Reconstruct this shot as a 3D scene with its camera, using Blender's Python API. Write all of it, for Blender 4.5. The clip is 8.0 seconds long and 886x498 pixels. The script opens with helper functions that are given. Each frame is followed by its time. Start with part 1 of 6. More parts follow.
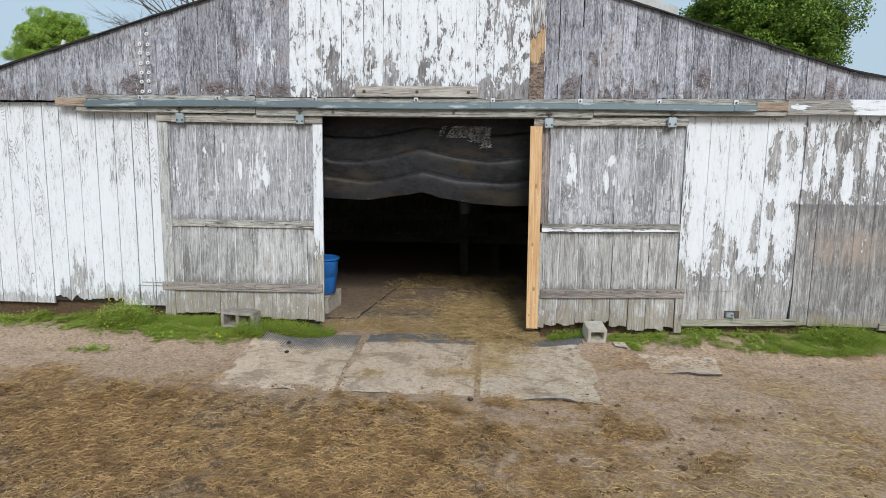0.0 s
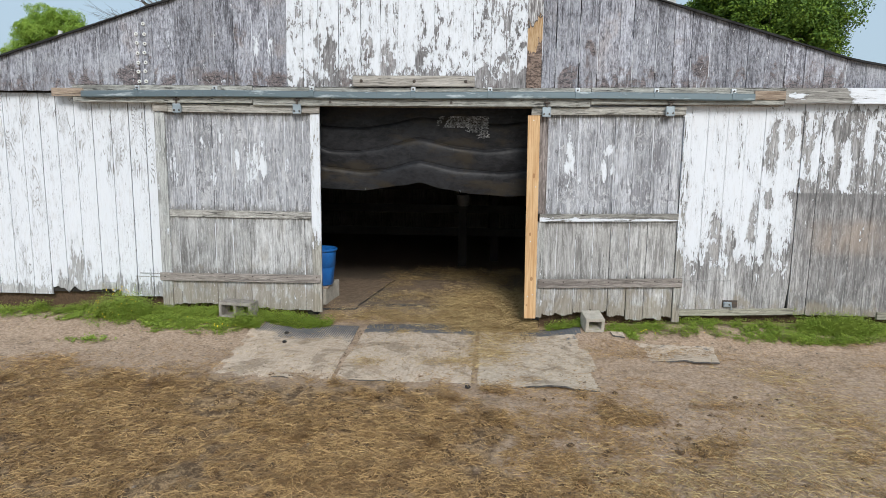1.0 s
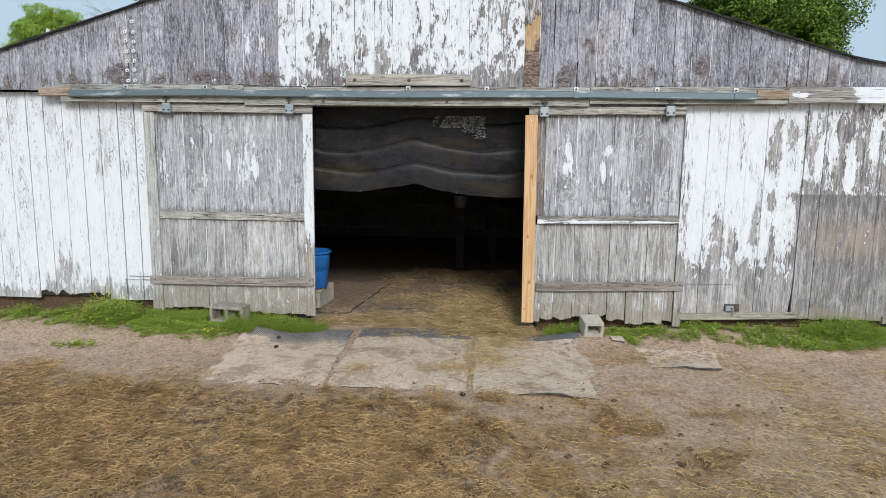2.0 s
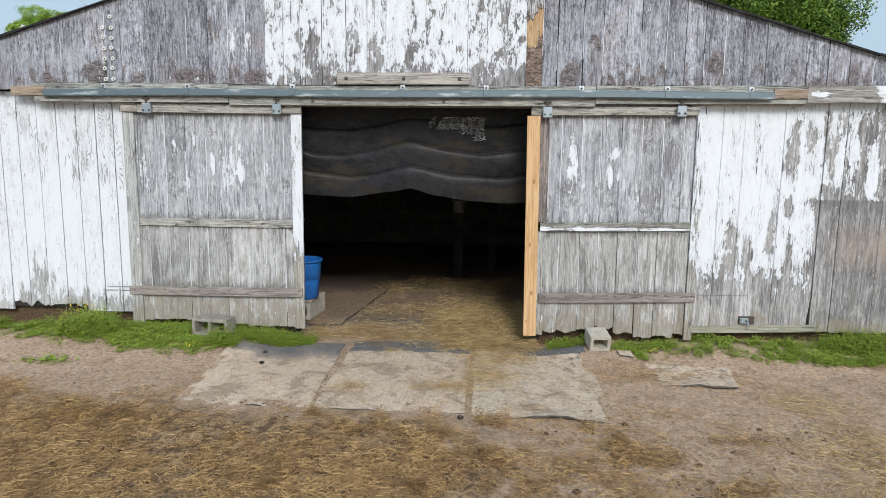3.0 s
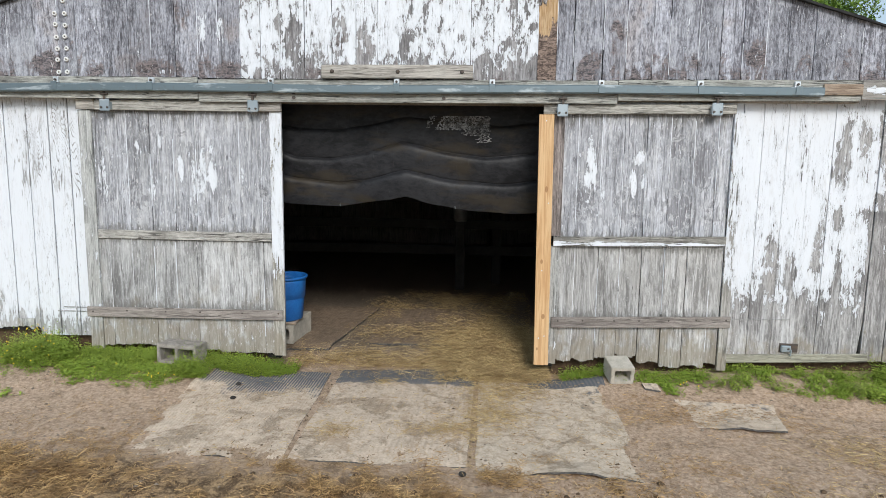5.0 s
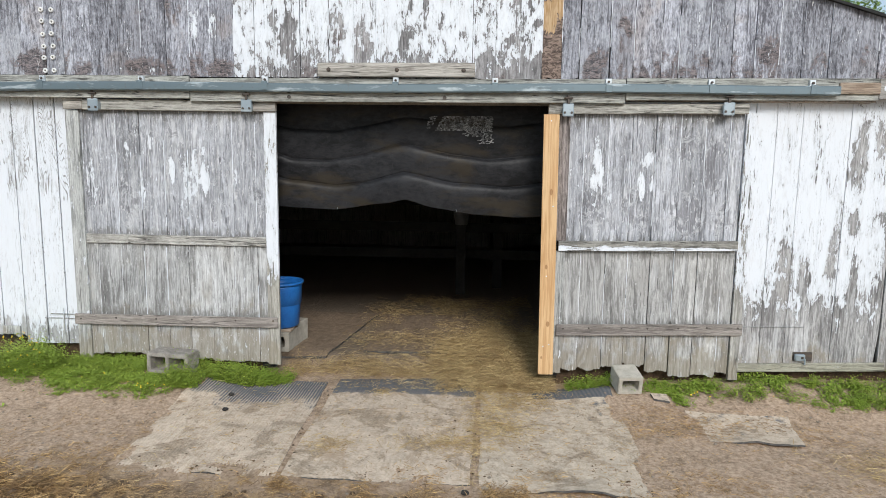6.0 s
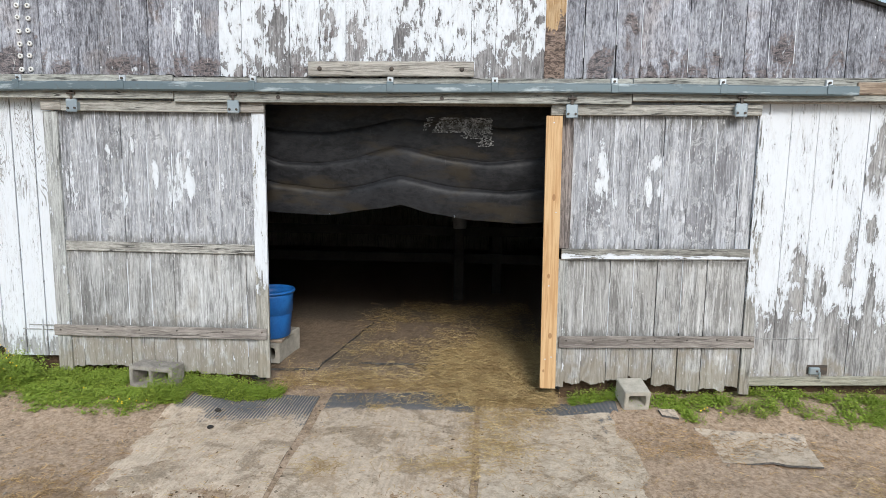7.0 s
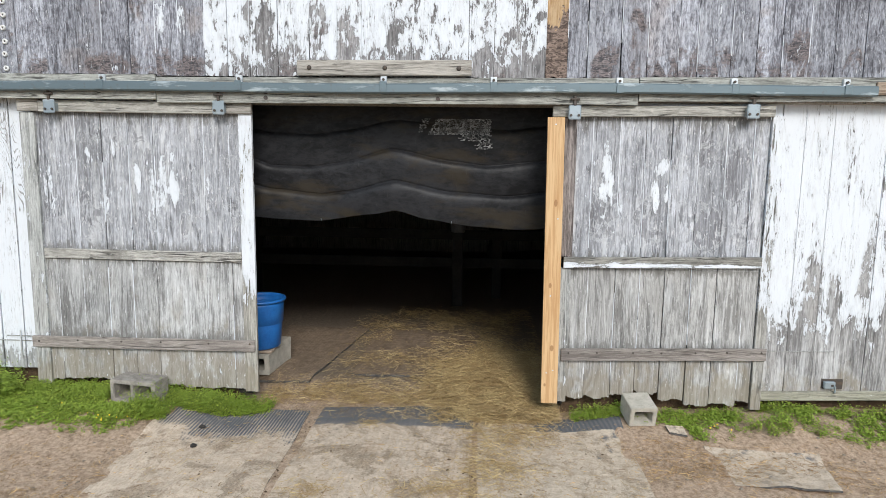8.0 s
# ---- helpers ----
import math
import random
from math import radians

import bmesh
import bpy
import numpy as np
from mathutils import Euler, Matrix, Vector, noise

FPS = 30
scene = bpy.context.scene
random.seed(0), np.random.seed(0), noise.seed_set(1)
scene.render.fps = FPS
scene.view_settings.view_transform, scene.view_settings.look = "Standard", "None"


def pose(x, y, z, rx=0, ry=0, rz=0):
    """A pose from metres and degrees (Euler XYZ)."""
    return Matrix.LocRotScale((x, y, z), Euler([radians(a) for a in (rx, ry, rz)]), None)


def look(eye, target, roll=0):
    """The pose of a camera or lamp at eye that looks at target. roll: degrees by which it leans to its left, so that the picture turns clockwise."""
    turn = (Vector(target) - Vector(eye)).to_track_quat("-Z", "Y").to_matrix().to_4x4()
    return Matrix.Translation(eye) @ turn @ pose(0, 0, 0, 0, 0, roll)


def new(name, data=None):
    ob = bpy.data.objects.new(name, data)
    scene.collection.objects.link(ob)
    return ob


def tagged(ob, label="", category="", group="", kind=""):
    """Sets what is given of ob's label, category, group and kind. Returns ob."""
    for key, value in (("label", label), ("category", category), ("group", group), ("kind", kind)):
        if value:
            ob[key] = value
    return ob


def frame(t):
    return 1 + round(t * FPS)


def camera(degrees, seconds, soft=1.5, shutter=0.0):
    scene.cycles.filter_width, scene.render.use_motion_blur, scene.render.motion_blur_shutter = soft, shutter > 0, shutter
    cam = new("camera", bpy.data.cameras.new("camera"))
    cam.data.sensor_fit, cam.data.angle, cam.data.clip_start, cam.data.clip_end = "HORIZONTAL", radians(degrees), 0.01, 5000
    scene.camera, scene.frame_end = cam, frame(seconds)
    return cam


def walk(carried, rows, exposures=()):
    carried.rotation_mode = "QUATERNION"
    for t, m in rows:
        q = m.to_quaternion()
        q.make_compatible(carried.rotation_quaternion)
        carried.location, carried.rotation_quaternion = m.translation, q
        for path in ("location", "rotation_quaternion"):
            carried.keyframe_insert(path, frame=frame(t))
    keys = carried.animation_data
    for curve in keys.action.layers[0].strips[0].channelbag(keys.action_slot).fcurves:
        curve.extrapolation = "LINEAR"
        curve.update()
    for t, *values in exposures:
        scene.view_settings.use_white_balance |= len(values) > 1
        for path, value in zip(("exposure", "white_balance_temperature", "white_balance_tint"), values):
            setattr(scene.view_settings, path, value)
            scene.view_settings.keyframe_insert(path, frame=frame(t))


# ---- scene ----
# ---- camera ----
cam = camera(70.0, 8.0, soft=0.78)
PATH = [
    (0, (0.04, 0.019, 2.035), (-0.071, 1.995, 1.749), 0.8),
    (0.5, (0.041, 0.012, 1.963), (-0.069, 1.987, 1.668), 0.7),
    (1, (0.064, 0.014, 1.952), (-0.046, 1.989, 1.658), 0.7),
    (1.5, (0.092, 0.06, 1.955), (-0.018, 2.036, 1.661), 0.7),
    (3, (0.103, 0.572, 1.955), (-0.005, 2.549, 1.672), 0.7),
    (3.5, (0.098, 0.867, 1.941), (-0.013, 2.845, 1.666), 0.8),
    (4, (0.083, 1.159, 1.96), (-0.028, 3.137, 1.687), 0.8),
    (4.5, (0.079, 1.287, 1.967), (-0.032, 3.265, 1.692), 0.8),
    (6, (0.045, 1.582, 1.959), (-0.064, 3.561, 1.694), 0.8),
    (6.5, (0.042, 1.708, 1.974), (-0.065, 3.688, 1.709), 0.8),
    (7, (0.042, 1.85, 1.996), (-0.063, 3.829, 1.729), 0.8),
    (7.5, (0.043, 1.995, 2.009), (-0.061, 3.974, 1.742), 0.8),
    (8, (0.062, 2.108, 2.033), (-0.045, 4.087, 1.763), 0.8),
]
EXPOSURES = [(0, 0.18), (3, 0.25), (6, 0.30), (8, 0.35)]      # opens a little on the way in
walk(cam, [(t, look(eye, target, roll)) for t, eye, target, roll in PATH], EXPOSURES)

# ---- daylight ----
SUN_ELEV, SUN_TURN = 34.0, 165.0      # hazy sun, high behind the camera
world = bpy.data.worlds.new("sky")
scene.world = world
world.use_nodes = True
wn = world.node_tree
wn.nodes.clear()
w_out = wn.nodes.new("ShaderNodeOutputWorld")
w_bg = wn.nodes.new("ShaderNodeBackground")
w_sky = wn.nodes.new("ShaderNodeTexSky")
w_sky.sky_type = "NISHITA"
w_sky.sun_disc = False
w_sky.sun_elevation = radians(SUN_ELEV)
w_sky.sun_rotation = radians(SUN_TURN)
w_sky.air_density, w_sky.dust_density, w_sky.ozone_density = 1.0, 5.0, 2.0
w_bg.inputs["Strength"].default_value = 0.10
w_veil = wn.nodes.new("ShaderNodeMix")          # thin even cloud over the clear sky
w_veil.data_type, w_veil.blend_type = "RGBA", "MIX"
w_veil.inputs[0].default_value = 0.75
w_veil.inputs[7].default_value = (5.0, 6.5, 7.75, 1)
wn.links.new(w_sky.outputs[0], w_veil.inputs[6])
wn.links.new(w_veil.outputs[2], w_bg.inputs["Color"])
wn.links.new(w_bg.outputs[0], w_out.inputs["Surface"])
sun_data = bpy.data.lights.new("sun", "SUN")
sun_data.energy, sun_data.angle, sun_data.color = 1.95, radians(20), (1.0, 0.97, 0.94)
sun = new("sun", sun_data)
az, el = radians(SUN_TURN), radians(SUN_ELEV)
sun_dir = Vector((math.sin(az) * math.cos(el), math.cos(az) * math.cos(el), math.sin(el)))
sun.matrix_world = look(sun_dir * 50, (0, 0, 0))


# ---- material tools ----
class Graph:
    """A small writer of node trees."""

    def __init__(self, name):
        self.mat = bpy.data.materials.new(name)
        self.mat.use_nodes = True
        self.t = self.mat.node_tree
        self.bsdf = self.t.nodes["Principled BSDF"]

    def node(self, kind, **sets):
        n = self.t.nodes.new(kind)
        for k, v in sets.items():
            if k == "operation":
                n.operation = v
            elif k == "blend_type":
                n.blend_type = v
            elif k == "data_type":
                n.data_type = v
        return n

    def put(self, socket, value):
        if isinstance(value, bpy.types.NodeSocket):
            self.t.links.new(value, socket)
        elif value is not None:
            socket.default_value = value

    def m(self, op, a, b=None, c=None):
        n = self.node("ShaderNodeMath", operation=op)
        for s, v in zip(n.inputs, (a, b, c)):
            self.put(s, v)
        return n.outputs[0]

    def pos(self):
        return self.node("ShaderNodeNewGeometry").outputs["Position"]

    def random(self):
        return self.node("ShaderNodeObjectInfo").outputs["Random"]

    def island(self):
        return self.node("ShaderNodeNewGeometry").outputs["Random Per Island"]

    def xyz(self, v):
        n = self.node("ShaderNodeSeparateXYZ")
        self.put(n.inputs[0], v)
        return n.outputs

    def stretch(self, v, scale, shift=None):
        n = self.node("ShaderNodeVectorMath", operation="MULTIPLY")
        self.put(n.inputs[0], v)
        n.inputs[1].default_value = scale
        if shift is None:
            return n.outputs[0]
        a = self.node("ShaderNodeVectorMath", operation="ADD")
        self.put(a.inputs[0], n.outputs[0])
        c = self.node("ShaderNodeCombineXYZ")
        for s in c.inputs:
            self.put(s, shift)
        self.put(a.inputs[1], c.outputs[0])
        return a.outputs[0]

    def noise(self, v, scale=1.0, detail=4.0, rough=0.55, distortion=0.0):
        n = self.node("ShaderNodeTexNoise")
        self.put(n.inputs["Vector"], v)
        n.inputs["Scale"].default_value = scale
        n.inputs["Detail"].default_value = detail
        n.inputs["Roughness"].default_value = rough
        n.inputs["Distortion"].default_value = distortion
        return n.outputs["Fac"]

    def ramp(self, v, lo, hi, a=0.0, b=1.0, smooth=True):
        n = self.node("ShaderNodeMapRange")
        n.interpolation_type = "SMOOTHSTEP" if smooth else "LINEAR"
        self.put(n.inputs[0], v)
        for s, x in zip(n.inputs[1:5], (lo, hi, a, b)):
            self.put(s, x)
        return n.outputs[0]

    def mix(self, f, a, b, blend="MIX"):
        n = self.node("ShaderNodeMix", data_type="RGBA", blend_type=blend)
        n.data_type = "RGBA"
        n.blend_type = blend
        self.put(n.inputs[0], f)
        self.put(n.inputs[6], (*a, 1) if isinstance(a, tuple) else a)
        self.put(n.inputs[7], (*b, 1) if isinstance(b, tuple) else b)
        return n.outputs[2]

    def spots(self, places):
        """Soft patches over the wall: x, z, half width, half height and amount of each."""
        q = self.xyz(self.pos())
        total = 0.0
        for x, z, sx, sz, amount in places:
            a = self.m("POWER", self.m("DIVIDE", self.m("SUBTRACT", q[0], x), sx), 2.0)
            c = self.m("POWER", self.m("DIVIDE", self.m("SUBTRACT", q[2], z), sz), 2.0)
            total = self.m("ADD", total, self.ramp(self.m("ADD", a, c), 0.0, 1.6, amount, 0.0))
        return total

    def bump(self, h, strength, distance):
        n = self.node("ShaderNodeBump")
        n.inputs["Strength"].default_value = strength
        n.inputs["Distance"].default_value = distance
        self.put(n.inputs["Height"], h)
        self.put(self.bsdf.inputs["Normal"], n.outputs[0])

    def finish(self, color, rough, metal=0.0):
        self.put(self.bsdf.inputs["Base Color"], (*color, 1) if isinstance(color, tuple) else color)
        self.put(self.bsdf.inputs["Roughness"], rough)
        self.put(self.bsdf.inputs["Metallic"], metal)
        return self.mat


ROTTEN = ((-3.79, 2.78, 0.13, 0.12, 0.17), (-3.58, 3.05, 0.10, 0.22, 0.10), (-2.56, 3.20, 0.10, 0.14, 0.18), (-2.78, 2.76, 0.22, 0.10, 0.13), (-2.15, 2.72, 0.12, 0.10, 0.14), (0.98, 2.80, 0.10, 0.18, 0.16), (1.19, 3.02, 0.09, 0.16, 0.17), (1.87, 2.86, 0.12, 0.10, 0.10), (2.37, 2.92, 0.11, 0.16, 0.18), (2.76, 2.86, 0.12, 0.14, 0.13), (3.10, 2.95, 0.08, 0.18, 0.15), (-1.17, 3.02, 0.06, 0.12, 0.14))
AXES_OF = {"z": (0, 2), "x": (2, 0), "y": (0, 1)}


def weathered_wood(name, light, dark, cover=None, stain=(0.10, 0.07, 0.06), stain_amount=0.3, run="z", paint=(0.765, 0.80, 0.85), paint_rough=0.55, flecks=0.0, rot=None, figure=0.5, grain=1.0, cracks=1.0, curl=0.0, splash=None, ledges=(), variety=0.0, tail=None, fibre=1.0, mottle=0.0, flake=1.0, span=(0.405, 0.575), wash=0.0):
    """Old boards with grain along one axis. cover: how much white paint is left, a number about -0.3 to 0.3, or a function of the
    graph that gives it over the wall. flecks: pale paint dust in the grain. rot: height below which boards go brown and soft."""
    g = Graph(name)
    p, r = g.pos(), g.m("MULTIPLY", g.random(), 37.0)

    def along(across, length, depth=8.0):
        v = [depth, depth, depth]
        a, b = AXES_OF[run]
        v[a], v[b] = across, length
        return tuple(v)

    dash = g.noise(g.stretch(p, along(130, 9 * fibre), r), 1.0, 4, 0.65, 0.5)
    streak = g.noise(g.stretch(p, along(38, 1.7 * fibre), r), 1.0, 5, 0.7, 0.7)
    flow = g.noise(g.stretch(p, along(5.0, 0.75, 2.0), r), 1.0, 2, 0.45)
    q = g.xyz(p)[AXES_OF[run][0]]
    rings = g.m("SINE", g.m("ADD", g.m("MULTIPLY", q, 45.0), g.m("MULTIPLY", flow, 95.0)))
    patch = g.noise(g.stretch(p, along(3.2, 1.6, 3.0), r), 1.0, 5, 0.62)
    tone = g.m("ADD", g.m("MULTIPLY", g.m("SUBTRACT", dash, 0.5), 0.42 * grain), g.m("MULTIPLY", g.m("SUBTRACT", streak, 0.5), 0.52 * grain))
    tone = g.m("ADD", g.m("ADD", tone, 0.5), g.m("MULTIPLY", g.m("SUBTRACT", patch, 0.5), 0.42))
    tone = g.m("ADD", tone, g.m("MULTIPLY", rings, 0.030 * figure))
    if mottle:
        tone = g.m("ADD", tone, g.m("MULTIPLY", g.m("SUBTRACT", g.noise(g.stretch(p, along(26, 15)), 1.0, 5, 0.68, 1.2), 0.5), mottle))
    wood = g.mix(g.ramp(tone, span[0], span[1], smooth=False), dark, light)
    wood = g.mix(g.m("MULTIPLY", g.ramp(patch, 0.52, 0.68), stain_amount), wood, stain)
    split = g.m("ABSOLUTE", g.m("SUBTRACT", g.noise(g.stretch(p, along(30, 1.3), g.m("ADD", r, 11.0)), 1.0, 2, 0.5, 0.4), 0.5))
    gate = g.ramp(g.noise(g.stretch(p, along(9, 2.4), g.m("ADD", r, 19.0)), 1.0, 3, 0.6), 0.44, 0.56)
    crack = g.m("MULTIPLY", g.ramp(split, 0.010, 0.026, 1.0, 0.0), gate)
    wood = g.mix(g.m("MULTIPLY", crack, 0.8 * cracks), wood, tuple(v * 0.30 for v in dark))
    line = g.m("ABSOLUTE", g.m("SUBTRACT", g.noise(g.stretch(p, along(70, 2.6), g.m("ADD", r, 29.0)), 1.0, 3, 0.55, 0.6), 0.5))
    wood = g.mix(g.m("MULTIPLY", g.ramp(line, 0.006, 0.020, 1.0, 0.0), 0.55), wood, tuple(v * 0.62 for v in dark))
    ringline = g.m("MULTIPLY", g.ramp(rings, 0.30, 0.95), g.ramp(patch, 0.36, 0.56, 0.35, 1.0))
    wood = g.mix(g.m("MULTIPLY", ringline, min(0.58, 0.40 * figure)), wood, tuple(v * 0.80 for v in dark))
    if wash:
        pale = g.noise(g.stretch(p, along(15, 1.5), g.m("ADD", r, 41.0)), 1.0, 5, 0.68, 0.5)
        wood = g.mix(g.m("MULTIPLY", g.ramp(pale, 0.52, 0.64), wash), wood, (0.74, 0.75, 0.765))
        smear = g.noise(g.stretch(p, along(10, 1.3), g.m("ADD", r, 53.0)), 1.0, 6, 0.72, 0.7)
        wood = g.mix(g.m("MULTIPLY", g.ramp(smear, 0.53, 0.65), wash), wood, tuple(v * 0.62 for v in dark))
    if variety:
        hue = g.m("ADD", g.m("MULTIPLY", g.m("FRACT", g.m("MULTIPLY", g.random(), 7.31)), 0.4), g.ramp(g.noise(g.stretch(p, along(1.8, 2.6, 2.0)), 1.0, 5, 0.65, 0.5), 0.3, 0.7, 0.0, 0.6))
        blue = g.m("MULTIPLY", g.ramp(hue, 0.55, 0.75), g.ramp(patch, 0.36, 0.52, 0.4, 1.0))
        wood = g.mix(g.m("MULTIPLY", blue, variety), wood, g.mix(g.ramp(tone, 0.36, 0.62), (0.30, 0.31, 0.345), (0.56, 0.585, 0.635)))
        russet = g.m("MULTIPLY", g.ramp(hue, 0.35, 0.18), g.ramp(patch, 0.42, 0.60, 0.2, 1.0))
        wood = g.mix(g.m("MULTIPLY", russet, variety), wood, g.mix(g.ramp(tone, 0.38, 0.60), (0.075, 0.062, 0.060), (0.40, 0.35, 0.335)))
    each = g.ramp(g.random(), 0, 1, 0.80 - 0.12 * variety, 1.14 + 0.08 * variety, smooth=False)
    tint = g.node("ShaderNodeCombineXYZ")
    for s in tint.inputs:
        g.put(s, each)
    wood = g.mix(1.0, wood, tint.outputs[0], "MULTIPLY")
    height = g.m("SUBTRACT", g.m("MULTIPLY", tone, 1.6), g.m("MULTIPLY", crack, 0.5 * cracks))
    if rot is not None:
        soft = g.noise(g.stretch(p, along(9, 4, 6), r), 1.0, 5, 0.7, 0.8)
        bite = g.noise(g.stretch(p, along(22, 62, 20), r), 1.0, 6, 0.76, 1.1)
        low = g.m("ADD", g.ramp(g.xyz(p)[2], rot, rot + 0.42, 0.065, -0.12), g.ramp(g.random(), 0, 1, -0.08, 0.08, smooth=False))
        k = g.m("ADD", g.m("ADD", g.m("MULTIPLY", soft, 0.7), g.m("MULTIPLY", patch, 0.3)), g.m("ADD", low, g.spots(ROTTEN)))
        where = g.ramp(g.m("ADD", k, g.m("MULTIPLY", g.m("SUBTRACT", bite, 0.5), 0.32)), 0.53, 0.63)
        wood = g.mix(g.m("MULTIPLY", where, 0.85), wood, g.mix(g.ramp(bite, 0.42, 0.60), (0.014, 0.011, 0.012), (0.25, 0.203, 0.198)))
        height = g.m("ADD", height, g.m("MULTIPLY", g.m("MULTIPLY", where, bite), 1.4))
    if tail is not None:
        wood = tail(g, wood, patch, streak)
    if splash is not None:
        mud = g.noise(g.stretch(p, along(9, 5, 4)), 1.0, 5, 0.65)
        k = g.m("ADD", mud, g.ramp(g.xyz(p)[2], 0.15, splash, 0.16, -0.22))
        wood = g.mix(g.m("MULTIPLY", g.ramp(k, 0.40, 0.64), 0.68), wood, (0.27, 0.232, 0.172))
    for z0, z1 in ledges:
        drip = g.noise(g.stretch(p, along(22, 5, 4), g.m("ADD", r, 13.0)), 1.0, 5, 0.7, 0.4)
        k = g.m("ADD", drip, g.ramp(g.xyz(p)[2], z0, z1, 0.17, -0.20, smooth=False))
        side = 0.02 if z1 > z0 else -0.02
        k = g.m("ADD", k, g.ramp(g.xyz(p)[2], z0 - side, z0, -0.5, 0.0))
        wood = g.mix(g.m("MULTIPLY", g.ramp(k, 0.47, 0.64), 0.62), wood, (0.135, 0.13, 0.115))
    if flecks:
        dust = g.noise(g.stretch(p, along(80, 16), g.m("ADD", r, 7.0)), 1.0, 5, 0.72, 0.8)
        wood = g.mix(g.ramp(dust, 0.66 - flecks, 0.74 - flecks), wood, (0.66, 0.66, 0.67))
    if cover is None:
        g.bump(height, 0.7, 0.005)
        return g.finish(wood, 0.88)
    amount = cover(g) if callable(cover) else cover
    n1 = g.noise(g.stretch(p, along(13, 3.4 * flake), g.m("ADD", r, 3.0)), 1.0, 6, 0.66, 0.35 + 0.25 * (flake > 1))
    n2 = g.noise(g.stretch(p, along(62, 12 * flake), r), 1.0, 4, 0.65, 0.3)
    wide = g.noise(g.stretch(p, along(3.2, 0.9, 2.0)), 1.0, 3, 0.55)
    n = g.m("ADD", g.m("ADD", g.m("MULTIPLY", n1, 0.56), g.m("MULTIPLY", n2, 0.24)), g.m("MULTIPLY", wide, 0.20))
    n = g.m("ADD", n, g.m("MULTIPLY", g.m("SUBTRACT", dash, 0.5), 0.10 / flake))
    nibble = g.noise(g.stretch(p, along(120, 55), r), 1.0, 3, 0.6, 0.5)
    n = g.m("ADD", n, g.m("MULTIPLY", g.m("SUBTRACT", nibble, 0.5), 0.07))
    n = g.m("ADD", n, g.m("MULTIPLY", rings, 0.012 * figure))
    n = g.m("SUBTRACT", n, g.m("MULTIPLY", crack, 0.10 * cracks))
    if curl:
        fine = g.m("SINE", g.m("ADD", g.m("MULTIPLY", q, 110.0), g.m("MULTIPLY", flow, 300.0)))
        zone = g.m("MULTIPLY", g.m("MAXIMUM", g.ramp(g.xyz(p)[2], 1.52, 1.62), g.ramp(g.xyz(p)[0], -4.95, -4.90, 0.75, 0.0)), g.ramp(patch, 0.38, 0.52))
        n = g.m("SUBTRACT", n, g.m("MULTIPLY", g.m("MULTIPLY", g.ramp(fine, 0.35, 0.98), curl), zone))
    whole = g.m("ADD", n, amount)
    mask = g.ramp(whole, 0.490, 0.506)
    wood = g.mix(g.m("MULTIPLY", g.ramp(whole, 0.455, 0.485), 0.38), wood, tuple(v * 0.7 for v in dark))      # dark rim on the wood along the flakes, painting in their small shadows
    coat = g.mix(g.ramp(whole, 0.48, 0.60), tuple(v * 0.84 for v in paint), paint)
    dirt = g.noise(g.stretch(p, along(34, 7), r), 1.0, 5, 0.65)
    coat = g.mix(g.m("MULTIPLY", g.ramp(dirt, 0.50, 0.72), 0.30), coat, (0.55, 0.54, 0.53))
    hair = g.m("ABSOLUTE", g.m("SUBTRACT", g.noise(g.stretch(p, along(60, 3.5), g.m("ADD", r, 5.0)), 1.0, 2, 0.5, 0.5), 0.5))
    coat = g.mix(g.m("MULTIPLY", g.ramp(hair, 0.004, 0.012, 1.0, 0.0), g.m("MULTIPLY", gate, 0.65)), coat, (0.16, 0.155, 0.15))
    g.bump(g.m("ADD", height, g.m("MULTIPLY", mask, 0.9)), 0.6, 0.005)
    return g.finish(g.mix(mask, wood, coat), g.m("SUBTRACT", 0.88, g.m("MULTIPLY", mask, 0.88 - paint_rough)))


def cover_gable(g):
    q = g.xyz(g.pos())
    low = g.ramp(q[2], 2.66, 2.93, -0.085, 0.065)
    left = g.m("MULTIPLY", g.ramp(q[0], -1.55, -1.40, 1.0, 0.0), g.ramp(q[2], 2.66, 2.93, 0.075, 0.0))
    right = g.ramp(q[0], -0.2, 0.45, 0.0, -0.045)
    bare = g.spots(((-1.56, 3.00, 0.08, 0.20, -0.11), (-1.69, 3.13, 0.04, 0.12, -0.10), (-1.17, 3.06, 0.09, 0.22, -0.12), (-0.96, 2.96, 0.10, 0.20, -0.10), (-0.60, 2.94, 0.05, 0.11, -0.10), (-0.11, 3.0, 0.05, 0.12, -0.08), (0.30, 2.85, 0.10, 0.18, -0.05)))
    return g.m("ADD", g.m("ADD", low, left), g.m("ADD", right, bare))


def cover_gable_grey(g):
    return g.m("ADD", g.spots(((-2.38, 3.13, 0.07, 0.2, 0.15), (-2.21, 3.07, 0.05, 0.12, 0.13), (-3.33, 3.2, 0.08, 0.3, 0.07), (2.3, 2.95, 0.1, 0.3, 0.05), (1.95, 3.1, 0.06, 0.2, 0.06), (3.05, 3.08, 0.05, 0.15, 0.09), (-2.62, 2.72, 0.5, 0.03, 0.05))), -0.125)


